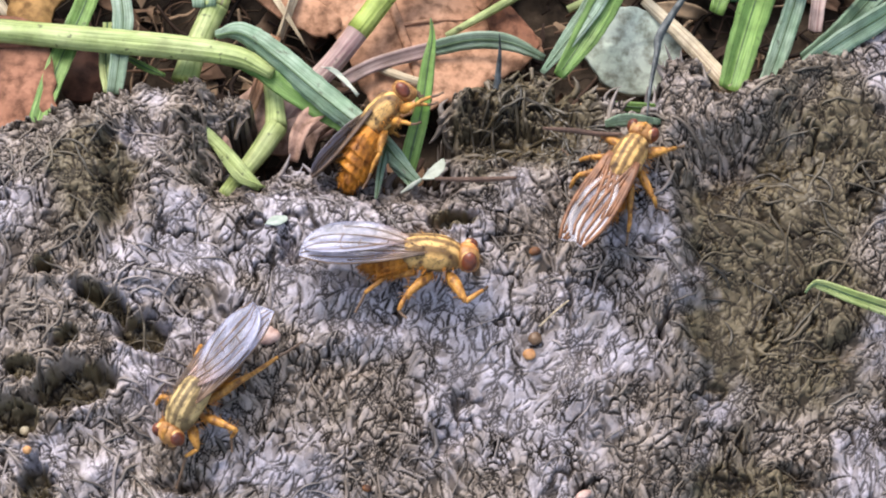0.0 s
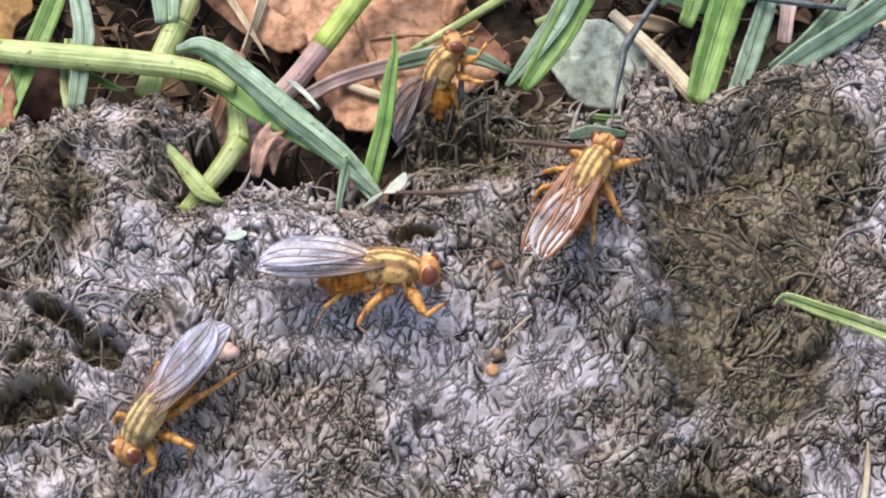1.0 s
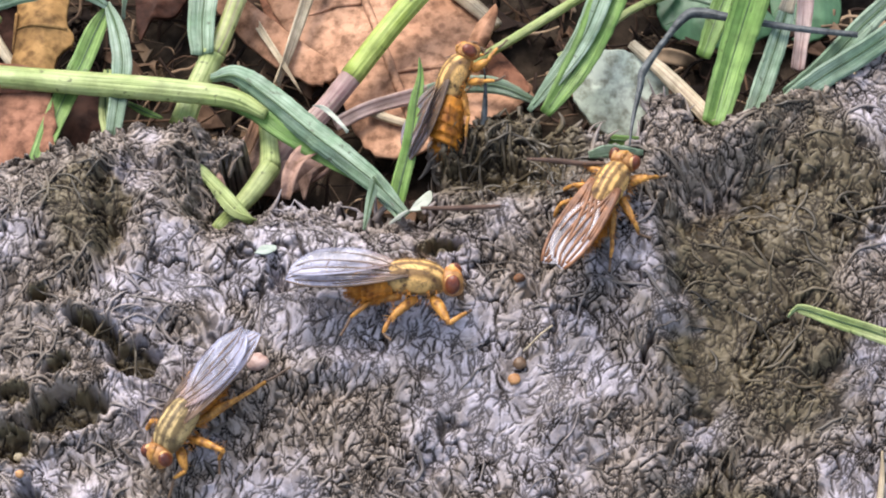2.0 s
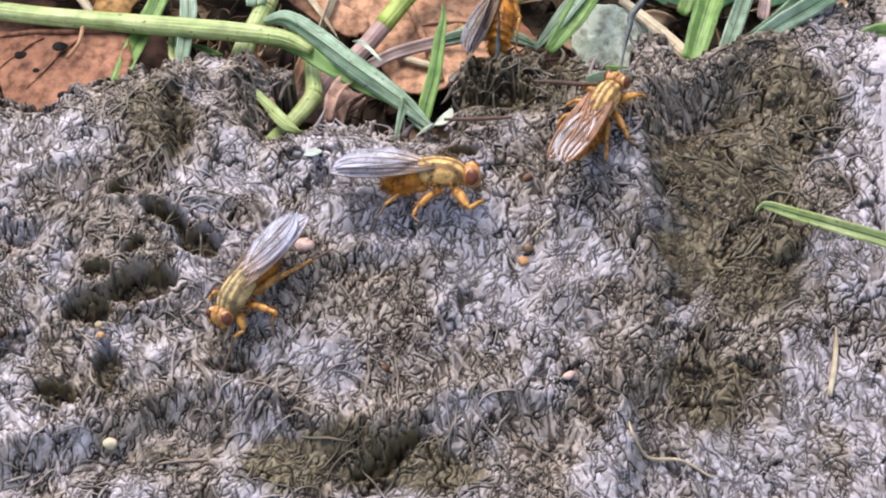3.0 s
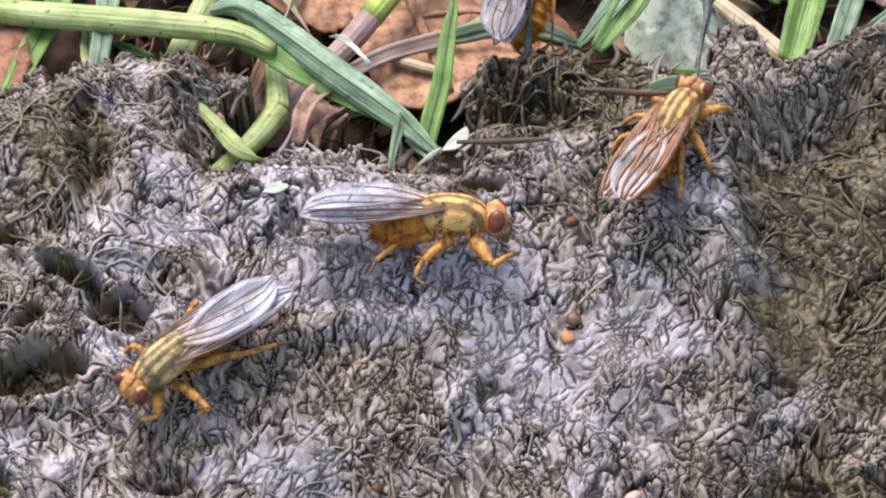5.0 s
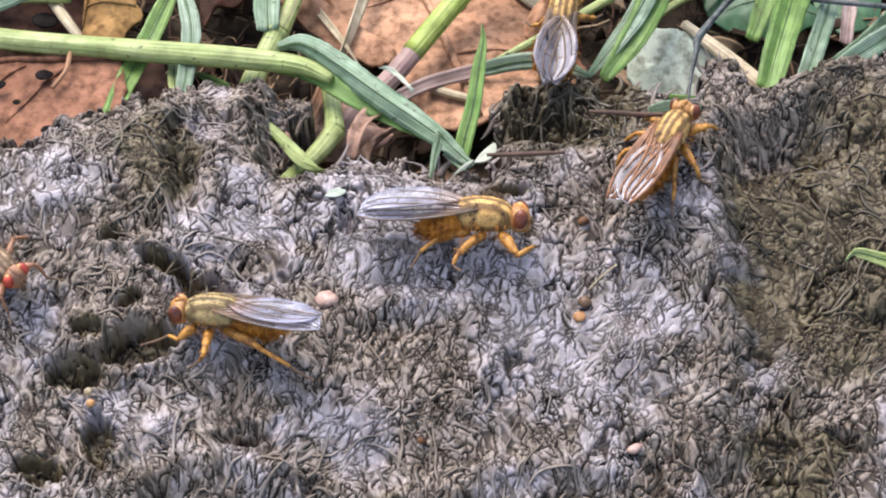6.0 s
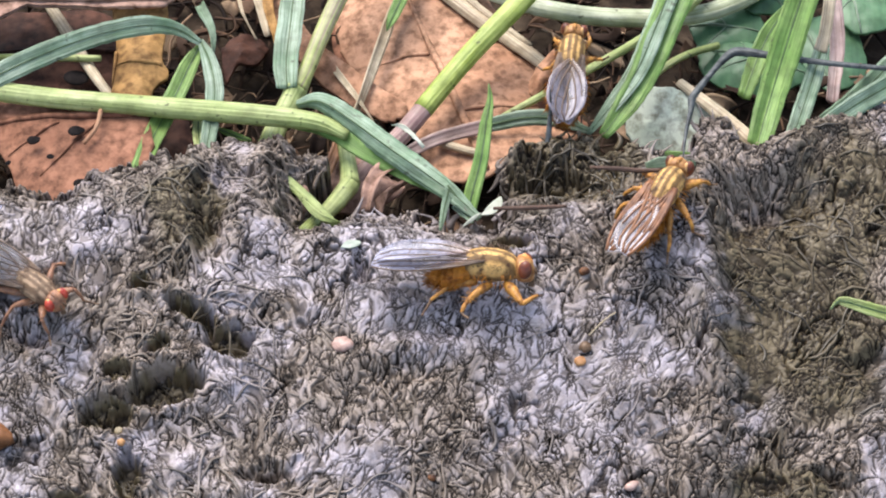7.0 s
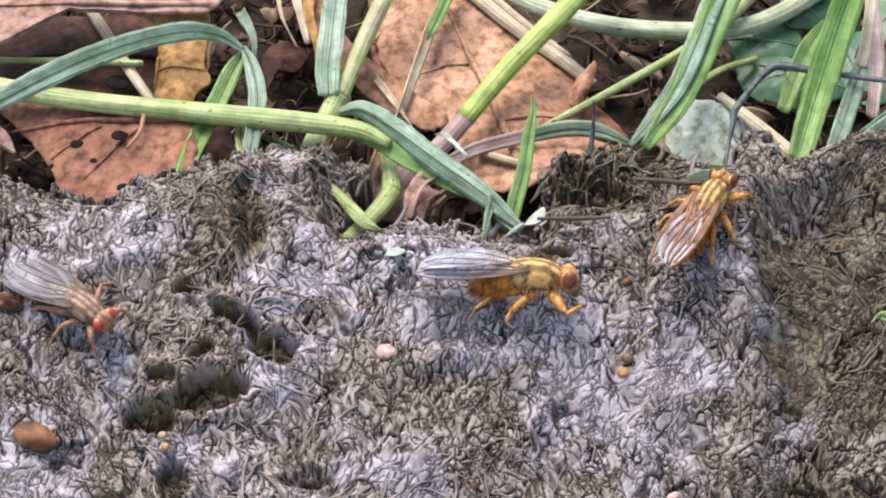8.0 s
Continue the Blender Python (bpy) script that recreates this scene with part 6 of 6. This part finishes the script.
def build_flies():
    resting = build_fly("golden-yellow dung fly with grey wings folded back, on the crust", GOLD_BACK, GOLD, AMBER, AMBER, EYE_BROWN, FACE, WING, VEIN,
                        ((-3, -6, -22), (-1, -5, -26)), {(-1, 0): ((2.0, 2.2, 0.7), (2.9, 1.5, 1.0), (3.1, 0.9, 0.8)), (-1, 1): ((-1.3, 2.0, 0.7), (-1.6, 2.5, 0.2), (-1.2, 2.9, 0.05)),
                                                        (-1, 2): ((-2.4, 0.8, 1.2), (-3.5, 1.4, 0.5), (-3.9, 2.4, 0.05))}, 1.05, 1, 4, tail=1.95, size=1.0)
    at_rest(resting, -2.50, -3.91, 6.44, -29.9, -0.4, -0.8)
    climbing = build_fly("orange dung fly with striped wings seen from above, on the crust", GOLD_BACK, GOLD, AMBER, AMBER, EYE_BROWN, FACE, WING_STREAKED, VEIN_ORANGE,
                         ((2, -1, -8), (-4, 1, -2)), {(1, 0): ((1.0, 2.3, 1.6), (1.6, 2.0, 0.5), (2.2, 2.2, 0.05)), (1, 2): ((-1.9, 2.4, 1.4), (-2.6, 2.7, 0.5), (-3.2, 2.8, 0.05)),
                                                      (-1, 1): ((-1.2, 2.3, 1.3), (-1.4, 2.6, 0.4), (-1.2, 3.2, 0.05)), (-1, 2): ((-2.7, 1.5, 1.1), (-3.6, 1.8, 0.4), (-4.2, 2.0, 0.05))}, 0.95, 2, 6, 2.3, True, 6.6, 2.6, size=0.9)
    at_rest(climbing, 8.36, 2.96, 7.18, -3.8, -5.1, 62.9)
    walker = build_fly("olive-striped golden dung fly with clear wings, head down", OLIVE_BACK, GOLD, AMBER, AMBER, EYE_BROWN, FACE, WING, VEIN,
                       ((11, 1, -8), (-12, 2, -10)), {(1, 0): ((1.9, 1.4, 0.9), (2.6, 0.9, 0.8), (4.2, 1.0, 0.05)), (1, 1): ((-0.1, 3.1, 1.2), (0.3, 2.6, 0.4), (0.9, 2.9, 0.05)), (1, 2): ((-3.4, 1.9, 1.1), (-5.2, 2.4, 0.4), (-6.6, 3.0, 0.05)),
                                                    (-1, 0): ((1.4, 1.5, 1.2), (2.0, 1.9, 0.4), (2.6, 2.2, 0.05)), (-1, 1): ((0.2, 2.2, 1.6), (1.2, 2.9, 0.3), (1.9, 3.5, 0.05))}, 0.95, 3, 3, size=0.92)
    grass_fly = build_fly("amber furry dung fly with smoky wings, on the rim", GOLD_BACK, GOLD, AMBER, AMBER, EYE_BROWN, FACE, WING_DARK, VEIN,
                          ((-3, 0, -22), (-3, 1, -22)), {(1, 0): ((1.6, 1.3, 1.2), (2.3, 1.4, 0.4), (2.8, 1.6, 0.05)), (1, 1): ((-0.7, 1.5, 1.0), (-0.6, 2.0, 0.4), (-0.2, 2.4, 0.05)), (1, 2): ((-2.2, 1.1, 0.9), (-3.0, 1.2, 0.3), (-3.8, 1.3, 0.05)),
                                                               (-1, 0): ((2.0, 1.3, 1.0), (3.0, 1.0, 0.6), (3.7, 0.9, 0.2)), (-1, 1): ((0.6, 2.0, 0.9), (0.9, 2.4, 0.4), (1.4, 2.8, 0.05)), (-1, 2): ((-2.0, 1.3, 0.7), (-3.4, 1.3, 0.3), (-4.4, 1.4, 0.05))}, 1.42, 4, 10, 2.8, True, 6.2, 1.7, 3.6, 0.84)
    female = build_fly("grey-brown dung fly with red eyes and spread wings", BROWN_BACK, GREY_BODY, BROWN_LEG, BROWN_LEG, EYE_RED, BROWN_LEG, WING_THIN, VEIN,
                       ((-2, -4, -4), (6, -6, -6)), None, 0.8, 5, 4, 3.3, False, 8.4, 1.3, size=0.8)
    return walker, grass_fly, female


WALKER, GRASS_FLY, FEMALE = build_flies()


def motions():
    def rows(*data):
        return [(t, pose(x * S, y * S, z * S, rx, ry, rz)) for t, x, y, z, rx, ry, rz in data]

    walk(WALKER, rows(
        (0.0, -14.78, -10.84, 3.87, 14.5, 8.4, -119.4),
        (4.7, -14.78, -10.84, 3.87, 14.5, 8.4, -119.4),
        (5.1, -16.02, -9.47, 4.42, -4.6, 3.4, -143.9),
        (5.6, -17.48, -9.25, 4.80, 17.4, 2.1, 173.4),
        (6.3, -17.48, -9.25, 4.80, 17.4, 2.1, 173.4),
        (6.4, -28.57, -6.12, 9.02, 16.0, 26.7, 136.6),
        (6.5, -31.18, -6.07, 10.88, 45.1, -0.9, -178.3),
        (6.6, -31.23, -5.86, 10.88, 45.1, -0.9, -178.3),
        (6.8, -33.10, -5.36, 10.38, 45.1, -0.7, -178.5),
        (6.95, -36.36, -3.38, 9.38, 45.1, -0.7, -178.5),
        (7.1, -39.32, -2.28, 9.82, 18.1, 5.5, 162.3),
        (7.5, -43.44, -5.93, 17.70, 1.7, -0.5, 160.4),
        (8.0, -51.57, -15.39, 32.70, 1.7, -0.5, 160.4)))
    walk(GRASS_FLY, rows(
        (0.0, -3.95, 4.80, 7.74, -68.5, -24.9, 45.0),
        (0.2, -3.50, 5.99, 7.83, -68.2, -25.0, 48.0),
        (0.4, -1.93, 7.28, 7.99, -67.0, -25.7, 59.7),
        (0.6, -0.46, 8.36, 8.12, -64.8, -26.1, 62.7),
        (0.8, 0.29, 8.70, 8.05, -51.5, -48.4, 47.9),
        (1.0, 1.55, 9.78, 7.84, -33.7, -52.8, 49.9),
        (1.2, 0.27, 9.13, 7.77, -40.4, -45.2, 70.7),
        (2.3, 1.72, 11.0, 8.11, -55.0, -28.0, 62.0),
        (2.5, 3.1, 11.6, 8.31, -55.0, -28.0, 62.0),
        (3.0, 3.06, 12.6, 8.21, -52.0, -26.0, 66.0),
        (3.5, 3.27, 12.8, 8.14, -50.0, -25.0, 70.0),
        (4.0, 3.11, 12.8, 7.98, -45.0, -22.0, 74.0),
        (4.7, 2.2, 13.9, 7.81, -38.0, -20.0, 78.0),
        (5.8, 1.75, 12.7, 7.5, 6.0, -15.0, 80.0),
        (6.5, 2.19, 14.0, 7.5, 4.0, -15.0, 84.0),
        (7.1, 2.30, 14.6, 7.5, 4.0, -15.0, 84.0),
        (7.2, 12.0, 42.0, 24.0, 0, -10, 75),
        (7.7, 50.0, 220.0, 6.0, 0, -10, 60),
        (8.0, 52.0, 226.0, -0.5, 0, 0, 60)))
    walk(FEMALE, rows(
        (0.0, -52.0, -4.0, 6.5, 0, 0, -20),
        (4.7, -50.0, -4.0, 6.8, 0, 0, -20),
        (5.6, -29.94, -6.45, 6.10, 3.6, -4.5, -38.6),
        (6.0, -29.64, -6.28, 6.14, 3.6, -4.5, -38.6),
        (6.3, -28.72, -5.92, 6.23, 3.5, -4.5, -38.3),
        (6.4, -29.08, -4.52, 7.43, 12.2, 3.1, -40.4),
        (6.5, -28.38, -4.43, 10.60, 19.9, 10.6, -41.1),
        (6.6, -28.85, -4.43, 10.23, 19.9, 10.6, -41.1),
        (6.8, -29.99, -4.25, 7.18, 12.3, 2.7, -38.6),
        (7.0, -29.45, -4.95, 6.61, 3.6, -4.5, -38.7),
        (7.4, -28.92, -5.91, 6.24, 3.6, -4.5, -38.5),
        (8.0, -29.21, -5.89, 6.26, 3.5, -4.5, -38.1)))


motions()
